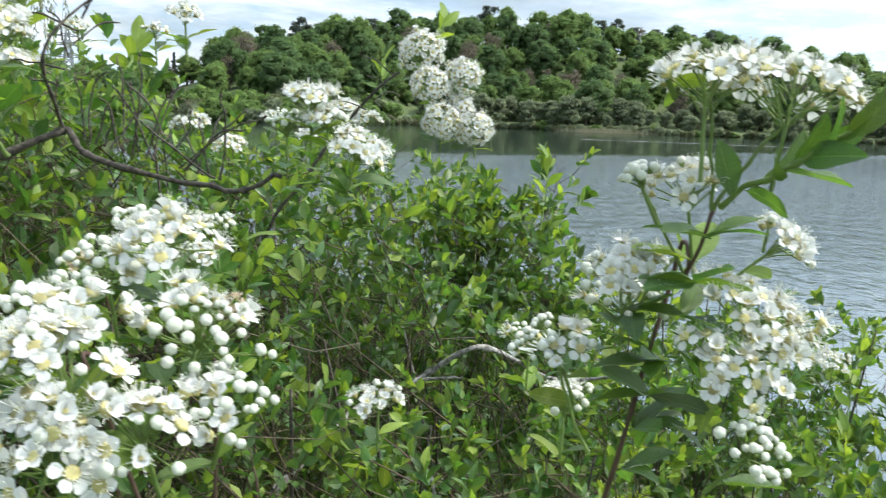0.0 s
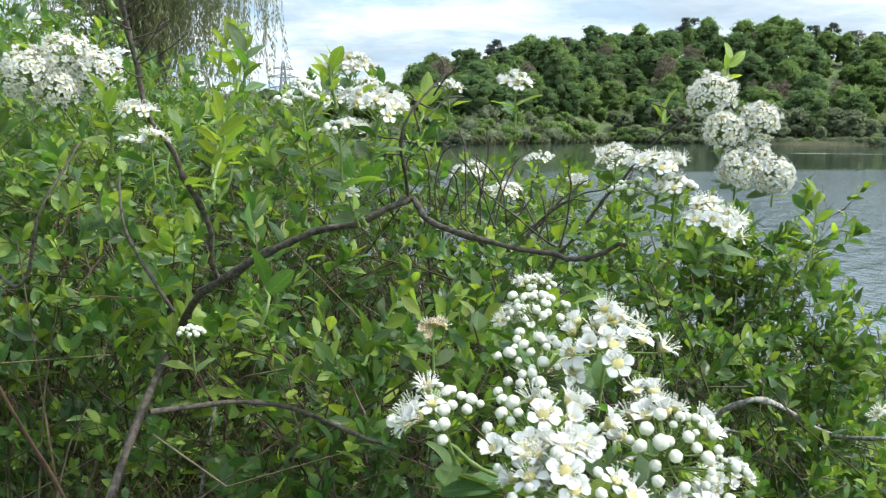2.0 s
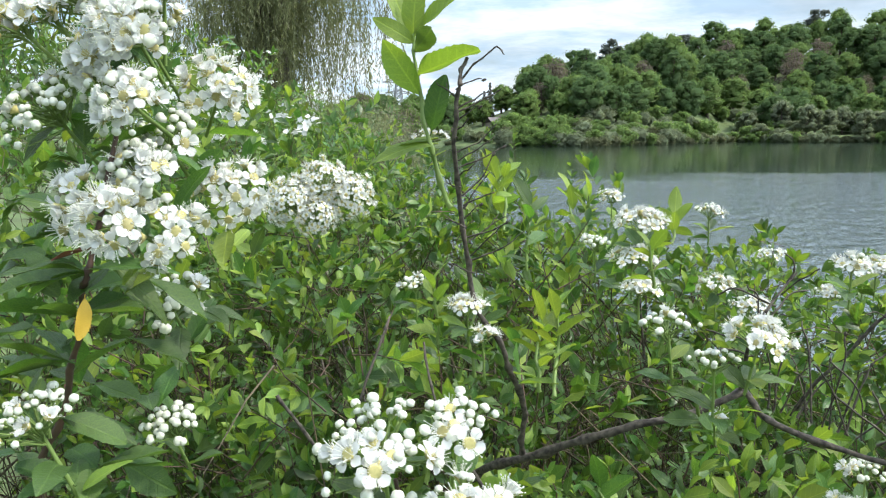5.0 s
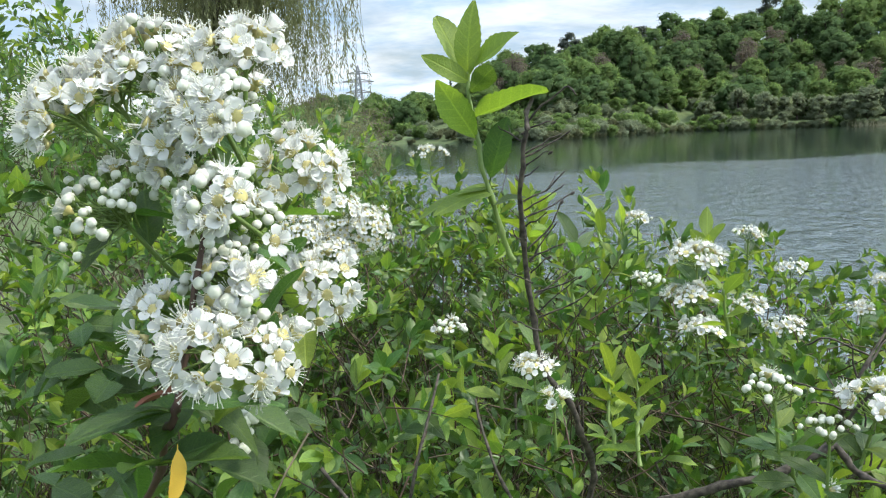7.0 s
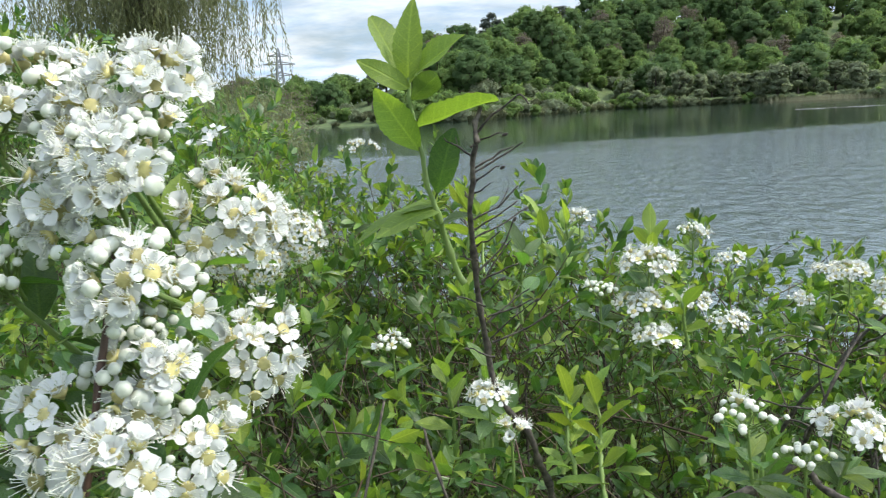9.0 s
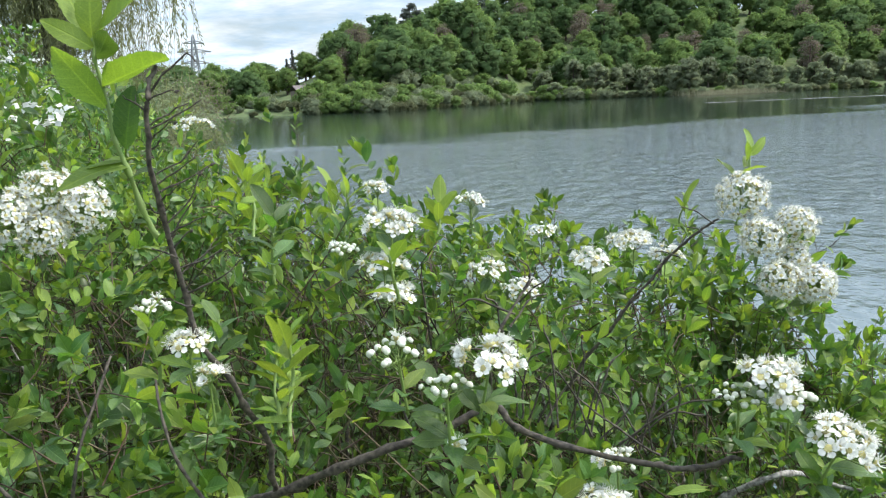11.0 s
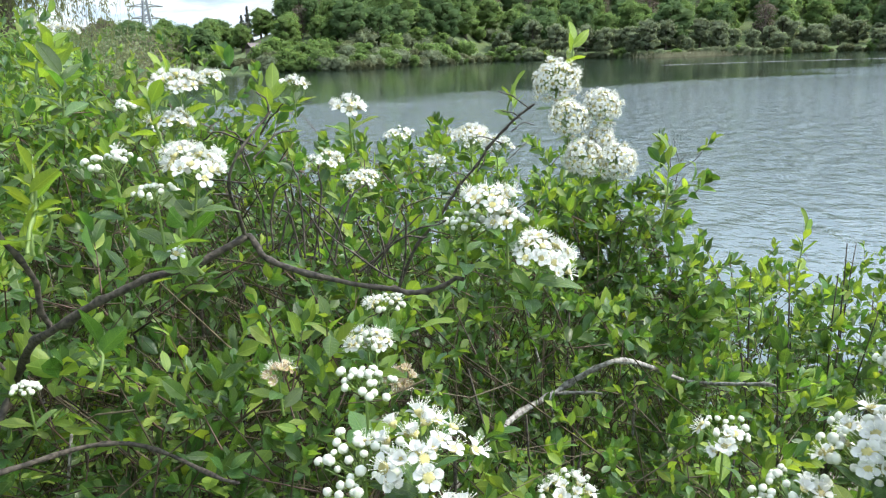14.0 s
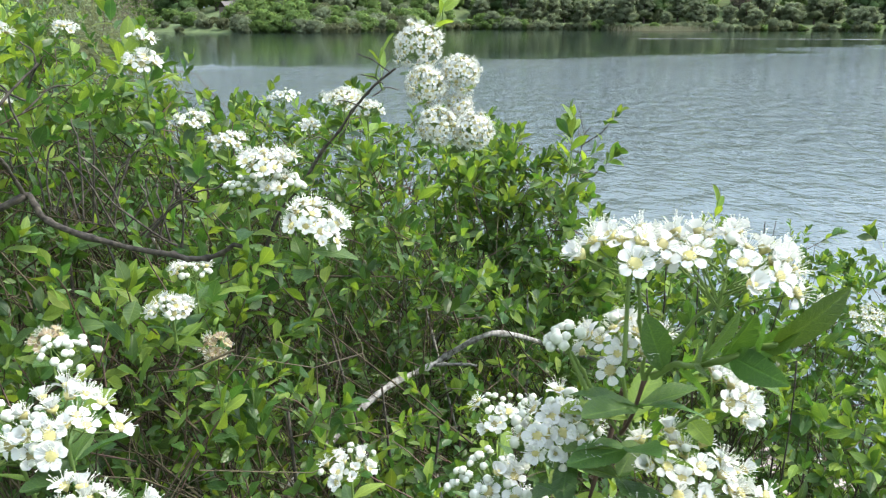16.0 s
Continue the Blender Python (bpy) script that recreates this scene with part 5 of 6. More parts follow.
for px in ((0.0848, 0.2620, 2.1495), (0.0831, 0.2653, 2.1372), (0.0776, 0.2679, 2.1205), (0.0752, 0.2699, 2.1076), (0.0708, 0.2717, 2.0944), (0.0691, 0.2763, 2.0775), (0.0860, 0.2588, 2.1651)):
    for j in range(4):
        a = rng.uniform(0, 6.28)
        leaf(shrub, px, (math.cos(a), math.sin(a) * 0.7 - 0.2, rng.uniform(-0.2, 0.7)), rng.uniform(0.018, 0.025))

# --- low clusters beside the path
cluster(shrub, (-0.1301, 0.2156, 2.1424), (-0.2, -0.35, 1), 0.0145, 13, 0.3, leaves=2)
cluster(shrub, (-0.1005, 0.2051, 2.1442), (-0.05, -0.4, 1), 0.0185, 18, 0.7, leaves=3)
cluster(shrub, (-0.0658, 0.2218, 2.1363), (0.3, -0.35, 1), 0.021, 24, 0.3, 0.6, leaves=3)
cluster(shrub, (-0.0864, 0.1853, 2.1305), (0.0, -0.6, 0.9), 0.018, 13, 0.9, leaves=2)
cluster(shrub, (-0.0703, 0.1880, 2.1208), (0.0, -0.5, 0.9), 0.0155, 13, 0.75, 0.5, leaves=2)
cluster(shrub, (-0.0534, 0.2050, 2.1208), (0.3, -0.5, 0.8), 0.0135, 13, 0.5, 0.5, leaves=2)
cluster(shrub, (-0.0902, 0.1780, 2.1179), (-0.2, -0.5, 0.8), 0.0145, 12, 0.85, 0.5, leaves=2)
cluster(shrub, (-0.0940, 0.1850, 2.1393), (-0.3, -0.4, 0.9), 0.013, 10, 0.85, 0.5, leaves=2)
cluster(shrub, (-0.0846, 0.2487, 2.1593), (0.1, -0.3, 1), 0.0155, 14, 0.97, leaves=4)
cluster(shrub, (-0.1055, 0.2554, 2.1478), (0.0, -0.3, 1), 0.017, 18, 0.1, leaves=2)
cluster(shrub, (-0.1135, 0.3060, 2.1555), UP, 0.013, 13, 0.1, leaves=3)
cluster(shrub, (-0.028, 0.407, 2.052), UP, 0.017, 14, 0.6, leaves=3)
stem(shrub, [(-0.08, 0.45, 1.85), (-0.08, 0.28, 2.0), (-0.0948, 0.2223, 2.1170), (-0.0992, 0.2267, 2.1289)], 0.0010, 0.0006, "red")
stem(shrub, [(-0.08, 0.28, 2.0), (-0.0693, 0.2519, 2.1045), (-0.0762, 0.2574, 2.1330)], 0.0008, 0.0004, "red")
stem(shrub, [(-0.0948, 0.2223, 2.1170), (-0.1169, 0.2211, 2.1242), (-0.1291, 0.2209, 2.1320)], 0.0007, 0.0005, "green_stem")
stem(shrub, [(-0.15, 0.7, float(ground_z(-0.15, 0.7)) - 0.02), (-0.12, 0.58, 1.4), (-0.08, 0.45, 1.85)], 0.0026, 0.0015, "bark")
for px in ((-0.1148, 0.2196, 2.1197), (-0.1067, 0.2308, 2.1157), (-0.0836, 0.2443, 2.1141), (-0.0901, 0.2631, 2.1379), (-0.1268, 0.2253, 2.1143)):
    for j in range(3):
        a = rng.uniform(0, 6.28)
        leaf(shrub, px, (math.cos(a), math.sin(a) * 0.7, rng.uniform(-0.1, 0.5)), rng.uniform(0.016, 0.024))

# --- cluster low on the left side
cluster(shrub, (-0.2946, 0.1831, 2.2365), (0.05, -0.35, 1), 0.0215, 26, 0.14, 0.5, leaves=3)
cluster(shrub, (-0.2697, 0.1799, 2.2206), (0.1, -0.5, 0.9), 0.018, 17, 0.5, 0.6, leaves=3)
cluster(shrub, (-0.2658, 0.1677, 2.1872), (0.0, -0.4, 0.9), 0.012, 11, 0.1, leaves=4, size=0.66)
cluster(shrub, (-0.2773, 0.1988, 2.2425), (0.2, -0.3, 1), 0.011, 11, 0.15, leaves=2)
stem(shrub, [(-0.36, 0.42, 1.9), (-0.31, 0.26, 2.1), (-0.2937, 0.1903, 2.2254)], 0.0009, 0.0006, "red")
stem(shrub, [(-0.42, 0.7, float(ground_z(-0.42, 0.7)) - 0.02), (-0.4, 0.52, 1.5), (-0.36, 0.42, 1.9)], 0.0026, 0.0014, "bark")

# --- tall flowering branch on the left side
stem(shrub, [(-0.44, 0.4, 1.9), (-0.415, 0.29, 2.12), (-0.4387, 0.2000, 2.1876), (-0.4101, 0.1850, 2.2429), (-0.3870, 0.1720, 2.2773), (-0.3813, 0.1692, 2.2867), (-0.3767, 0.1774, 2.3227), (-0.3744, 0.1788, 2.3422)], 0.0013, 0.0007, "red", "reddish-brown flowering branch")
stem(shrub, [(-0.5, 0.66, float(ground_z(-0.5, 0.66)) - 0.02), (-0.47, 0.52, 1.5), (-0.44, 0.4, 1.9)], 0.0033, 0.0019, "bark")
cluster(shrub, (-0.4003, 0.1950, 2.3683), (-0.1, -0.45, 0.9), 0.0170, 24, 0.85, 0.6, leaves=1, size=0.76)
cluster(shrub, (-0.3732, 0.1980, 2.3714), (0.3, -0.3, 0.9), 0.0105, 13, 0.97, 0.5, leaves=1, size=0.76)
cluster(shrub, (-0.4134, 0.1780, 2.3576), (-0.3, -0.6, 0.6), 0.0134, 16, 0.97, 0.6, leaves=0, size=0.76)
cluster(shrub, (-0.3735, 0.1830, 2.3552), (0.15, -0.7, 0.6), 0.0120, 20, 0.35, 0.6, leaves=1, size=0.76)
cluster(shrub, (-0.4082, 0.1830, 2.3333), (-0.2, -0.6, 0.75), 0.0199, 24, 0.03, 0.3, leaves=2, size=0.76)
cluster(shrub, (-0.3705, 0.1760, 2.3341), (0.1, -0.85, 0.4), 0.0129, 18, 0.22, 0.6, leaves=1, size=0.76)
cluster(shrub, (-0.3718, 0.2220, 2.3390), (0.6, -0.5, 0.5), 0.0128, 16, 0.97, 0.6, leaves=2, size=0.76)
cluster(shrub, (-0.3720, 0.2260, 2.3035), (0.5, -0.6, 0.5), 0.0148, 15, 0.97, 0.6, leaves=2, size=0.76)
cluster(shrub, (-0.3731, 0.1820, 2.3124), (0.1, -0.75, 0.5), 0.0128, 18, 0.20, 0.6, leaves=1, size=0.76)
cluster(shrub, (-0.3701, 0.1660, 2.3012), (0.0, -0.8, 0.4), 0.0105, 11, 0.80, 0.5, leaves=2, size=0.76)
cluster(shrub, (-0.3652, 0.1830, 2.2948), (0.4, -0.7, 0.4), 0.0105, 8, 0.90, 0.5, leaves=2, size=0.76)
cluster(shrub, (-0.3869, 0.1720, 2.3064), (-0.3, -0.8, 0.4), 0.0105, 6, 0.90, 0.5, leaves=2, size=0.76)
cluster(shrub, (-0.3880, 0.2050, 2.3560), (0.0, -0.6, 0.7), 0.0140, 18, 0.60, 0.5, leaves=2, size=0.76)
cluster(shrub, (-0.3900, 0.1900, 2.3420), (-0.1, -0.7, 0.6), 0.0120, 14, 0.15, 0.5, leaves=2, size=0.76)
cluster(shrub, (-0.3800, 0.2020, 2.3230), (0.2, -0.7, 0.5), 0.0120, 14, 0.10, 0.5, leaves=2, size=0.76)
cluster(shrub, (-0.4084, 0.1870, 2.3628), (-0.2, -0.5, 0.8), 0.0125, 12, 0.92, 0.5, leaves=1, size=0.76)
cluster(shrub, (-0.3846, 0.1900, 2.3628), (0.1, -0.5, 0.8), 0.0125, 12, 0.8, 0.5, leaves=1, size=0.76)
cluster(shrub, (-0.3877, 0.1860, 2.3487), (0.0, -0.8, 0.5), 0.0115, 10, 0.3, 0.5, leaves=1, size=0.76)
cluster(shrub, (-0.404, 0.226, 2.214), (0.1, -0.5, 0.8), 0.012, 13, 0.0, leaves=2)
cluster(shrub, (-0.399, 0.223, 2.264), (0.2, -0.6, 0.7), 0.015, 18, 0.05, leaves=2)
cluster(shrub, (-0.3862, 0.1498, 2.2452), (-0.2, -0.3, 0.9), 0.016, 20, 0.06, leaves=5, size=0.6)
for px in ((-0.3868, 0.1670, 2.2715), (-0.3823, 0.1679, 2.2851), (-0.3863, 0.1632, 2.2588), (-0.3953, 0.1680, 2.2388), (-0.3854, 0.1702, 2.2230)):
    for j in range(4):
        a = rng.uniform(0, 6.28)
        leaf(shrub, px, (math.cos(a), math.sin(a) * 0.7 - 0.1, rng.uniform(-0.3, 0.4)), rng.uniform(0.018, 0.026))

for px in ((-0.4040, 0.1872, 2.3059), (-0.3923, 0.1770, 2.2919), (-0.4078, 0.1913, 2.3301), (-0.3904, 0.1834, 2.3199), (-0.3829, 0.1960, 2.3215)):
    for j in range(3):
        a = rng.uniform(0, 6.28)
        leaf(shrub, px, (math.cos(a), math.sin(a) * 0.5 + 0.2, rng.uniform(-0.4, 0.3)), rng.uniform(0.018, 0.024))
for px in ((-0.4474, 0.2034, 2.2856), (-0.4324, 0.2015, 2.2827), (-0.4302, 0.2103, 2.2991), (-0.4161, 0.1987, 2.2776), (-0.4578, 0.2137, 2.3002), (-0.4048, 0.2046, 2.2727), (-0.4220, 0.2191, 2.3058), (-0.3975, 0.2400, 2.2579), (-0.4520, 0.2160, 2.2916)):
    for j in range(4):
        a = rng.uniform(0, 6.28)
        leaf(shrub, px, (math.cos(a), math.sin(a) * 0.5 + 0.2, rng.uniform(-0.5, 0.2)), rng.uniform(0.013, 0.018), (0.0, -0.3, 0.9))
for i, px in enumerate(((-0.4460, 0.2000, 2.2784), (-0.4190, 0.1900, 2.2833), (-0.3879, 0.1850, 2.2839), (-0.3904, 0.2000, 2.2776), (-0.4402, 0.2000, 2.2561), (-0.4645, 0.2100, 2.2384), (-0.4220, 0.2000, 2.2536), (-0.4060, 0.2100, 2.2526), (-0.4331, 0.2200, 2.2300), (-0.4660, 0.2200, 2.2170), (-0.4179, 0.2300, 2.2241), (-0.4437, 0.2150, 2.2123), (-0.4773, 0.2200, 2.1964), (-0.4264, 0.2250, 2.1972), (-0.4091, 0.2400, 2.2359))):
    a = i * 2.4
    for j in range(2):
        leaf(shrub, px, (math.cos(a + 2.6 * j), math.sin(a + 2.6 * j) * 0.4 - 0.1, rng.uniform(-0.45, 0.25)), rng.uniform(0.02, 0.028), (rng.normal(0, 0.3), -0.2, 1))
leaf(shrub, (-0.3761, 0.1611, 2.2788), (0.1, -0.3, -1), 0.012, mat="yellow")
leaf(shrub, (-0.3740, 0.1634, 2.2928), (-0.7, -0.4, -0.2), 0.012, mat="brown")

# --- clusters in the middle of the shrub
cluster(shrub, (-0.196, 0.365, 2.234), (0.2, -0.15, 1), 0.0145, 13, 0.97, 0.3, leaves=6)
cluster(shrub, (-0.236, 0.366, 2.236), (-0.1, -0.1, 1), 0.016, 10, 0.1, 0.25, leaves=4)
cluster(shrub, (-0.2147, 0.3614, 2.2218), UP, 0.011, 9, 0.0, leaves=3)
cluster(shrub, (-0.214, 0.369, 2.192), (0, -0.7, 0.7), 0.003, 1, 1.0, leaves=4)
cluster(shrub, (-0.2711, 0.5328, 2.2647), UP, 0.0175, 18, 0.95, leaves=4)
cluster(shrub, (-0.2761, 0.5281, 2.2419), UP, 0.0155, 15, 0.8, leaves=3)
cluster(shrub, (-0.2701, 0.5216, 2.2235), UP, 0.015, 15, 0.4, leaves=3)
cluster(shrub, (-0.2992, 0.5207, 2.2520), UP, 0.0105, 9, 0.1, leaves=3)
cluster(shrub, (-0.15, 0.482, 2.252), UP, 0.009, 7, 0.7, leaves=4)
cluster(shrub, (-0.2368, 0.6822, 2.2599), UP, 0.013, 9, 0.3, leaves=4)
cluster(shrub, (-0.3261, 0.7419, 2.2646), UP, 0.015, 11, 0.5, leaves=4)
cluster(shrub, (-0.6109, 1.0027, 2.3177), UP, 0.025, 14, 0.9, leaves=4)
cluster(shrub, (-0.068, 0.423, 2.208), (0, -0.15, 1), 0.0135, 12, 0.97, 0.3, leaves=5)
cluster(shrub, (-0.041, 0.405, 2.182), (0.25, -0.3, 0.9), 0.0165, 18, 0.97, 0.35, leaves=6)
cluster(shrub, (-0.0592, 0.4239, 2.1964), UP, 0.011, 10, 0.35, leaves=3)
cluster(shrub, (-0.0812, 0.4296, 2.1928), UP, 0.012, 10, 0.05, leaves=4)
for px, r, k in (((-0.0200, 0.7167, 2.2530), 0.0165, 46), ((-0.0110, 0.6867, 2.2236), 0.0135, 36), ((0.0152, 0.6942, 2.2332), 0.0125, 34), ((-0.0021, 0.6704, 2.1949), 0.0125, 34), ((0.0260, 0.6750, 2.1906), 0.0125, 34), ((0.0141, 0.6907, 2.2077), 0.009, 18)):
    cluster(shrub, px, (rng.normal(0.1, 0.2), -0.5, 0.8), r * 1.06, int(k * 1.15), 1.0, leaves=3, size=0.7, ball=True)
for px, r, k in (((-0.5727, 0.5883, 2.2655), 0.019, 50), ((-0.5544, 0.6120, 2.2789), 0.02, 52), ((-0.5336, 0.6225, 2.2688), 0.018, 46), ((-0.5540, 0.5982, 2.2531), 0.014, 32)):
    cluster(shrub, px, (rng.normal(0, 0.2), -0.5, 0.8), r * 1.08, int(k * 1.2), 1.0, leaves=3, size=0.7, ball=True)
cluster(shrub, (-0.3441, 0.3942, 2.2326), UP, 0.0105, 9, 1.0, 0.2, leaves=5, size=0.7)
cluster(shrub, (-0.3337, 0.3903, 2.2162), UP, 0.008, 5, 1.0, leaves=2)
cluster(shrub, (-0.146, 0.479, 2.11), UP, 0.013, 11, 0.8, leaves=3)
cluster(shrub, (-0.1382, 0.4623, 2.1154), UP, 0.012, 11, 0.6, leaves=3)
cluster(shrub, (-0.1347, 0.4907, 2.1296), UP, 0.013, 12, 0.3, leaves=3)
cluster(shrub, (-0.18, 0.406, 2.12), UP, 0.008, 7, 1.0, faded=True, leaves=3, size=0.62)
cluster(shrub, (-0.131, 0.505, 2.075), (0, -0.6, 0.5), 0.008, 8, 1.0, faded=True, leaves=2)
cluster(shrub, (-0.3291, 0.4171, 2.1033), UP, 0.008, 9, 0.0, leaves=2)
cluster(shrub, (-0.0983, 0.8005, 2.2020), UP, 0.021, 20, 0.95, leaves=4)
cluster(shrub, (-0.0726, 0.7786, 2.1940), UP, 0.016, 14, 0.9, leaves=3)
cluster(shrub, (-0.1346, 0.8153, 2.1744), UP, 0.012, 10, 0.5, leaves=3)
cluster(shrub, (-0.1861, 0.9236, 2.1925), UP, 0.018, 12, 0.5, leaves=4)
cluster(shrub, (-0.1018, 0.8582, 2.1898), UP, 0.02, 14, 0.9, leaves=4)
cluster(shrub, (-0.4322, 0.5289, 2.2138), UP, 0.013, 12, 0.1, leaves=3)
cluster(shrub, (-0.2326, 0.7653, 2.1838), UP, 0.02, 14, 0.6, leaves=3)
cluster(shrub, (-0.2033, 0.7730, 2.1664), UP, 0.02, 14, 0.6, leaves=3)
cluster(right_shrub, (0.5489, 1.0780, 1.8854), UP, 0.03, 20, 0.95, leaves=5)
cluster(right_shrub, (0.5775, 1.1507, 1.8720), UP, 0.03, 20, 0.95, leaves=5)
cluster(right_shrub, (0.5279, 1.1774, 1.8841), UP, 0.02, 12, 0.9, leaves=5)

# --- upright leafy shoots
stem(shrub, [(-0.352, 0.391, 2.285), (-0.3625, 0.39, 2.319), (-0.3695, 0.39, 2.348), (-0.3722, 0.39, 2.376)], 0.0014, 0.0008, "green_stem", "fresh green upright shoot")
for foot_, tip_, up_, fresh_ in (((-0.3724, 0.39, 2.3735), (-0.3706, 0.384, 2.4075), (0.2, -1, 0.1), True), ((-0.3722, 0.39, 2.3715), (-0.3902, 0.38, 2.3853), (0.3, -0.8, 0.5), True),
                                 ((-0.3715, 0.39, 2.376), (-0.3465, 0.384, 2.3925), (-0.3, -0.9, 0.5), True), ((-0.3716, 0.39, 2.3665), (-0.355, 0.374, 2.3766), (0.2, 0.3, 1), False),
                                 ((-0.37, 0.39, 2.3545), (-0.3318, 0.378, 2.3666), (-0.1, -0.15, 1), True), ((-0.3692, 0.39, 2.345), (-0.3826, 0.374, 2.3716), (0.2, -1, 0.2), True),
                                 ((-0.374, 0.391, 2.376), (-0.39, 0.398, 2.4045), (0.5, -0.6, 0.3), True), ((-0.3625, 0.39, 2.3257), (-0.3525, 0.38, 2.353), (0.2, -1, 0.0), False),
                                 ((-0.3625, 0.39, 2.3215), (-0.4004, 0.38, 2.316), (0, -0.25, 1), True), ((-0.3615, 0.39, 2.319), (-0.3814, 0.365, 2.3184), (0, -0.4, 1), True), ((-0.362, 0.389, 2.3121), (-0.3471, 0.38, 2.3213), (0, -0.5, 1), False)):
    reach_ = np.array(tip_) - np.array(foot_)
    leaf(shrub, foot_, reach_, float(np.linalg.norm(reach_)), up_, fresh_)
leafy_shoot(shrub, (-0.0159, 0.7619, 2.2547), (-0.0021, 0.7724, 2.2880), 6, 0.026, True)
leafy_shoot(shrub, (-0.0555, 0.7609, 2.2159), (-0.0591, 0.7641, 2.2410), 5, 0.025, True)
leafy_shoot(shrub, (0.1376, 1.0915, 2.0533), (0.1459, 1.1087, 2.1471), 9, 0.03, True)
leafy_shoot(shrub, (-0.3794, 0.5778, 2.2507), (-0.3949, 0.6073, 2.2953), 9, 0.026, True)
leafy_shoot(shrub, (-0.3467, 0.6802, 2.2497), (-0.3565, 0.7000, 2.2741), 7, 0.026, True)
leafy_shoot(shrub, (-0.2674, 0.7028, 2.2301), (-0.2674, 0.7260, 2.2517), 7, 0.028, True)
leafy_shoot(shrub, (0.0685, 0.2503, 2.2155), (0.0731, 0.2596, 2.2127), 2, 0.012, True)
leafy_shoot(shrub, (-0.3338, 0.6482, 2.2392), (-0.3298, 0.6526, 2.2738), 7, 0.024, True)
leaf(shrub, (-0.0907, 0.4572, 2.1306), (-1.0, 0.1, 0.05), 0.02, (0, -0.5, 1), True)
for base_, top_, k, s in (((-0.3468, 0.5246, 2.2303), (-0.3438, 0.5233, 2.2758), 9, 0.025), ((-0.2531, 0.4584, 2.2364), (-0.2566, 0.4552, 2.2621), 6, 0.022), ((-0.3608, 0.4558, 2.1728), (-0.3574, 0.4604, 2.2250), 9, 0.023),
                          ((-0.3145, 0.4262, 2.1800), (-0.3116, 0.4297, 2.2155), 8, 0.022), ((-0.2199, 0.4153, 2.1716), (-0.2237, 0.4056, 2.2053), 9, 0.026), ((-0.3614, 0.3967, 2.2084), (-0.3640, 0.3941, 2.2444), 8, 0.022),
                          ((-0.3071, 0.4084, 2.1837), (-0.3107, 0.4284, 2.2249), 8, 0.023), ((-0.5279, 0.4410, 2.2344), (-0.5292, 0.4441, 2.2685), 8, 0.025), ((-0.3879, 0.5642, 2.2626), (-0.3758, 0.5716, 2.2960), 8, 0.023),
                          ((-0.2705, 0.3862, 2.1181), (-0.2703, 0.3962, 2.1394), 7, 0.026), ((-0.2337, 0.4490, 2.0829), (-0.2330, 0.4566, 2.0968), 7, 0.024), ((-0.2916, 0.3798, 2.1914), (-0.2964, 0.4014, 2.2335), 8, 0.024)):
    leafy_shoot(shrub, base_, top_, k, s * 0.9, k % 2 == 0, 0.0011, spread=1.3)
for i in range(26):
    x0, y0 = rng.uniform(-0.72, 0.0), rng.uniform(0.44, 0.62)
    z0 = float(main_top(np.array([x0]), np.array([y0]))[0]) - rng.uniform(0.02, 0.22)
    top_ = np.array([x0, y0, z0])
    leafy_shoot(shrub, top_ - np.array([rng.normal(0, 0.015), rng.normal(0, 0.015), rng.uniform(0.03, 0.06)]), top_, 8, rng.uniform(0.018, 0.024), bool(rng.random() < 0.3), 0.0009, "red", spread=1.25)
for px in ((0.3939, 1.3020, 2.0059), (0.3237, 1.2544, 1.9400), (0.2353, 1.1706, 1.9333), (0.6299, 1.1585, 1.9108), (0.5433, 1.0927, 1.7518), (0.5840, 1.0865, 1.7895)):
    q = np.array(px)
    leafy_shoot(right_shrub, q - np.array([0.01, 0.0, 0.13]), q, 9, 0.03, True)

# small white flower heads far back in the left shrub
n = 60
y = rng.uniform(1.2, 4.0, n)
x = -0.62 * y - rng.uniform(0.1, 0.9, n) * y * 0.4 - 0.1
c = np.stack([x, y, left_top(x, y) + rng.uniform(-0.08, 0.02, n)], -1)
k = 14
p = (c[:, None] + rng.normal(0, 0.012, (n, k, 3)) * np.array([1, 1, 0.4])).reshape(-1, 3)
d = unit(rng.normal(size=p.shape) + np.array([0, -0.5, 1.2]))
v, f = stamp((np.array([[-1, 0, 0.2], [0, -1, 0], [1, 0, 0.2], [0, 1, 0], [0.0, 0.0, -0.15]]) * 0.006, np.array([[0, 1, 4, 4], [1, 2, 4, 4], [2, 3, 4, 4], [3, 0, 4, 4]])), frames_along(unit(np.cross(d, rng.normal(size=p.shape))), d), p)
part("blossom", mesh_of("blossom", v - np.array(left_shrub.location), f[:, :3], [M["petal"]]), left_shrub, "small white flower heads", "stuff")


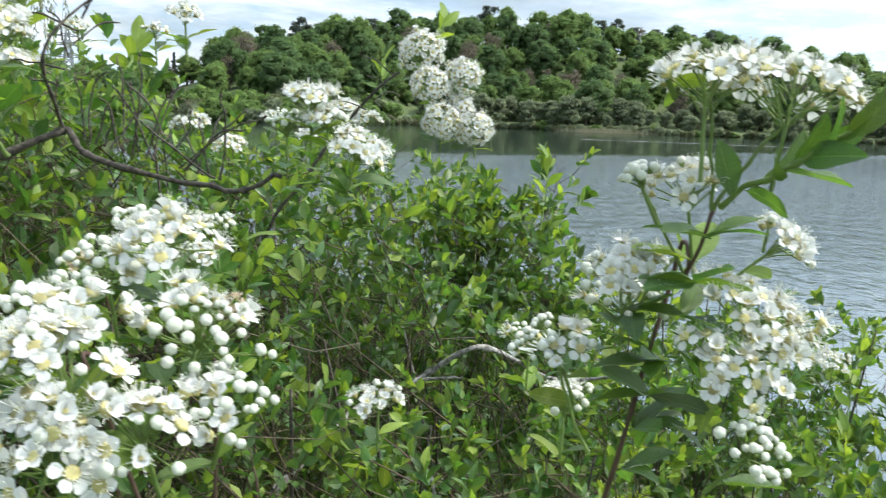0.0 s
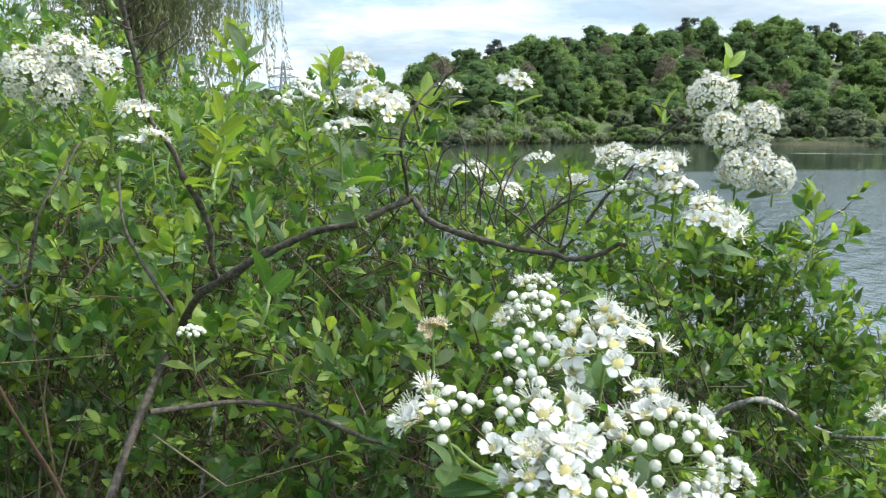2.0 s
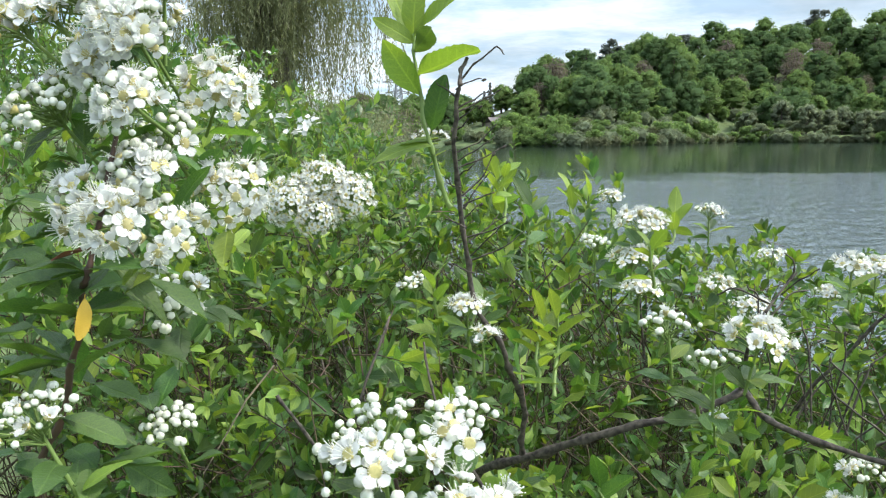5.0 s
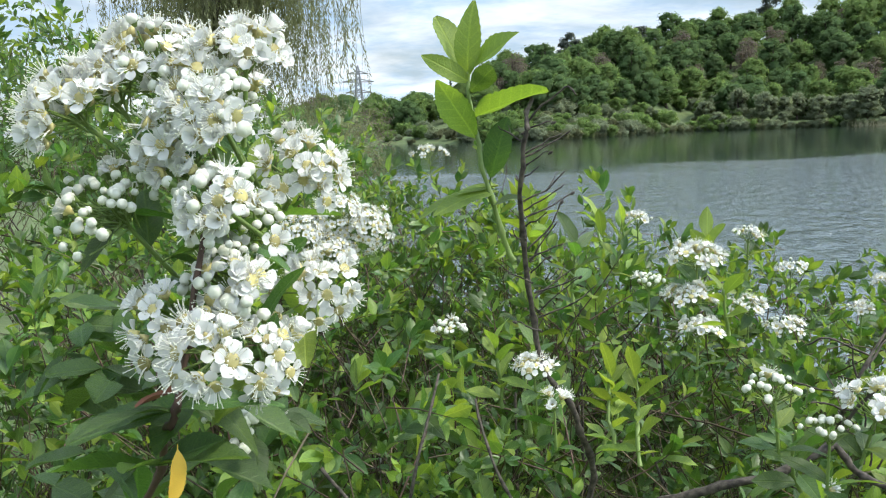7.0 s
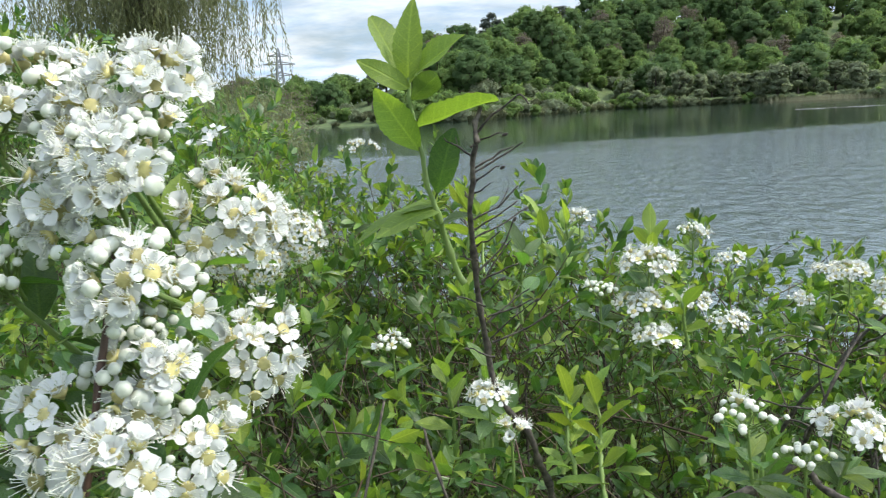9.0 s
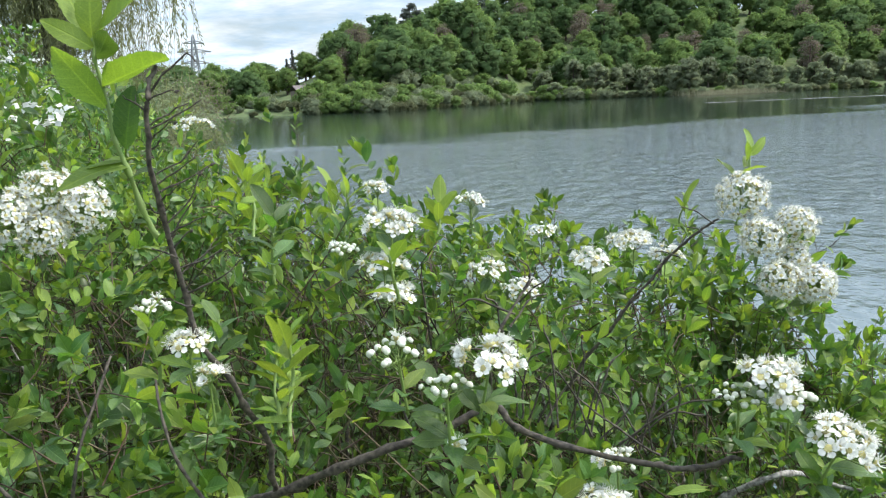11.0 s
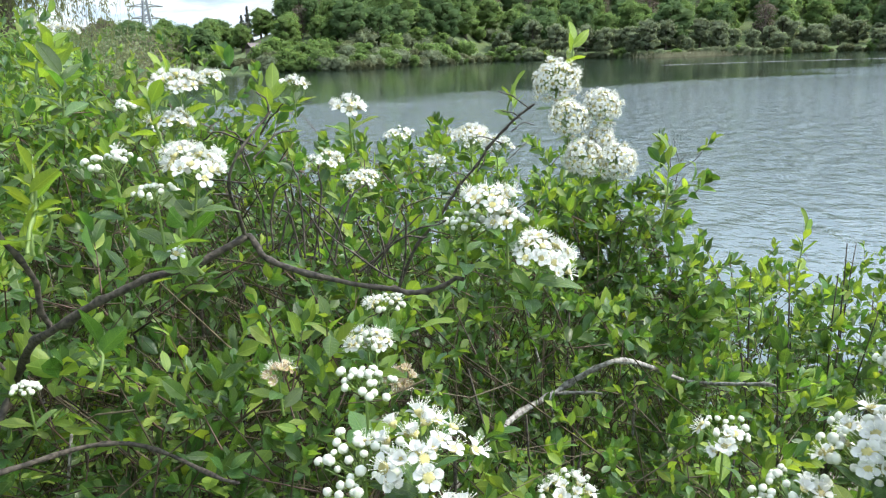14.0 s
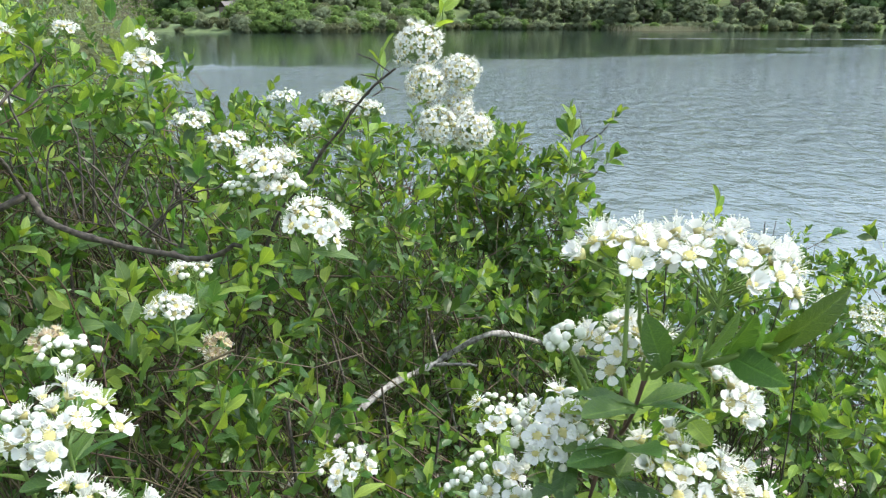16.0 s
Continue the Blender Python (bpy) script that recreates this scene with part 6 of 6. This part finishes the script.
# hedge of further shrubs along the left bank
def bank_bush(x, y, height, width, label, foliage="fresh_green"):
    ob = thing("bank_bush", (x, y, float(ground_z(x, y))), label, "shrub", "left bank shrubs")
    cs = [(rng.normal(0, width * 0.22), rng.normal(0, width * 0.22), height * rng.uniform(0.3, 0.78)) for _ in range(14)]
    v, f, nn_ = clump_cloud(cs, [width * 0.27] * 14, 4200, 0.075)
    part("crown", mesh_of("crown", v, f, [FOLIAGE[foliage]], normals=nn_), ob)
    tubes = []
    for c_ in cs[:8]:
        tubes.append(tube(spline([(c_[0] * 0.3, c_[1] * 0.3, -0.05), (c_[0] * 0.6, c_[1] * 0.6, c_[2] * 0.5), c_], 3), np.linspace(0.02, 0.006, 7), 5))
    v, f = join(tubes)
    part("trunk", mesh_of("trunk", v, clean(f), [M["tree_bark"]]), ob)
    return ob


for x, y, h, w_, fol in ((-3.6, 6.2, 1.75, 1.9, "fresh_green"), (-5.4, 6.8, 2.2, 2.2, "fresh_green"), (-4.6, 8.4, 1.7, 2.0, "grey_green"), (-6.6, 10.5, 1.9, 2.4, "olive"), (-8.3, 12.2, 2.4, 2.8, "fresh_green"),
                         (-8.2, 16.0, 1.8, 2.6, "olive"), (-12.0, 22.5, 2.4, 3.4, "grey_green"), (-14.2, 27.0, 2.6, 4.0, "olive"), (-19.0, 34.0, 3.0, 5.0, "deep_green"), (-3.0, 4.6, 1.6, 1.4, "fresh_green"), (-16.6, 33.5, 3.9, 4.4, "bare"), (-15.2, 30.0, 2.6, 3.4, "olive")):
    bank_bush(x, y, h, w_, "dense green shrub on the near lake bank", fol)


# flat rocks at the near waterline
def rock(x, y, sx, sy, sz):
    bm = bmesh.new()
    bmesh.ops.create_icosphere(bm, subdivisions=3, radius=1.0)
    for vert in bm.verts:
        k = 1 + 0.22 * noise.noise(vert.co * 1.6 + Vector((x, y, 0))) + 0.07 * noise.noise(vert.co * 5)
        vert.co = Vector((vert.co.x * sx * k, vert.co.y * sy * k, vert.co.z * sz * k))
    me = bpy.data.meshes.new("shore_rock")
    bm.to_mesh(me)
    bm.free()
    for p_ in me.polygons:
        p_.use_smooth = True
    me.materials.append(M["stone"])
    ob = new("shore_rock", me)
    ob.location = (x, y, float(ground_z(x, y)) + sz * 0.35)
    return tagged(ob, "flat pinkish-grey rock lying at the water's edge", "rock", "shore rocks")


for args in ((1.35, 3.4, 0.5, 0.32, 0.16), (2.0, 3.3, 0.45, 0.3, 0.14), (1.0, 3.0, 0.3, 0.24, 0.1)):
    rock(*args)
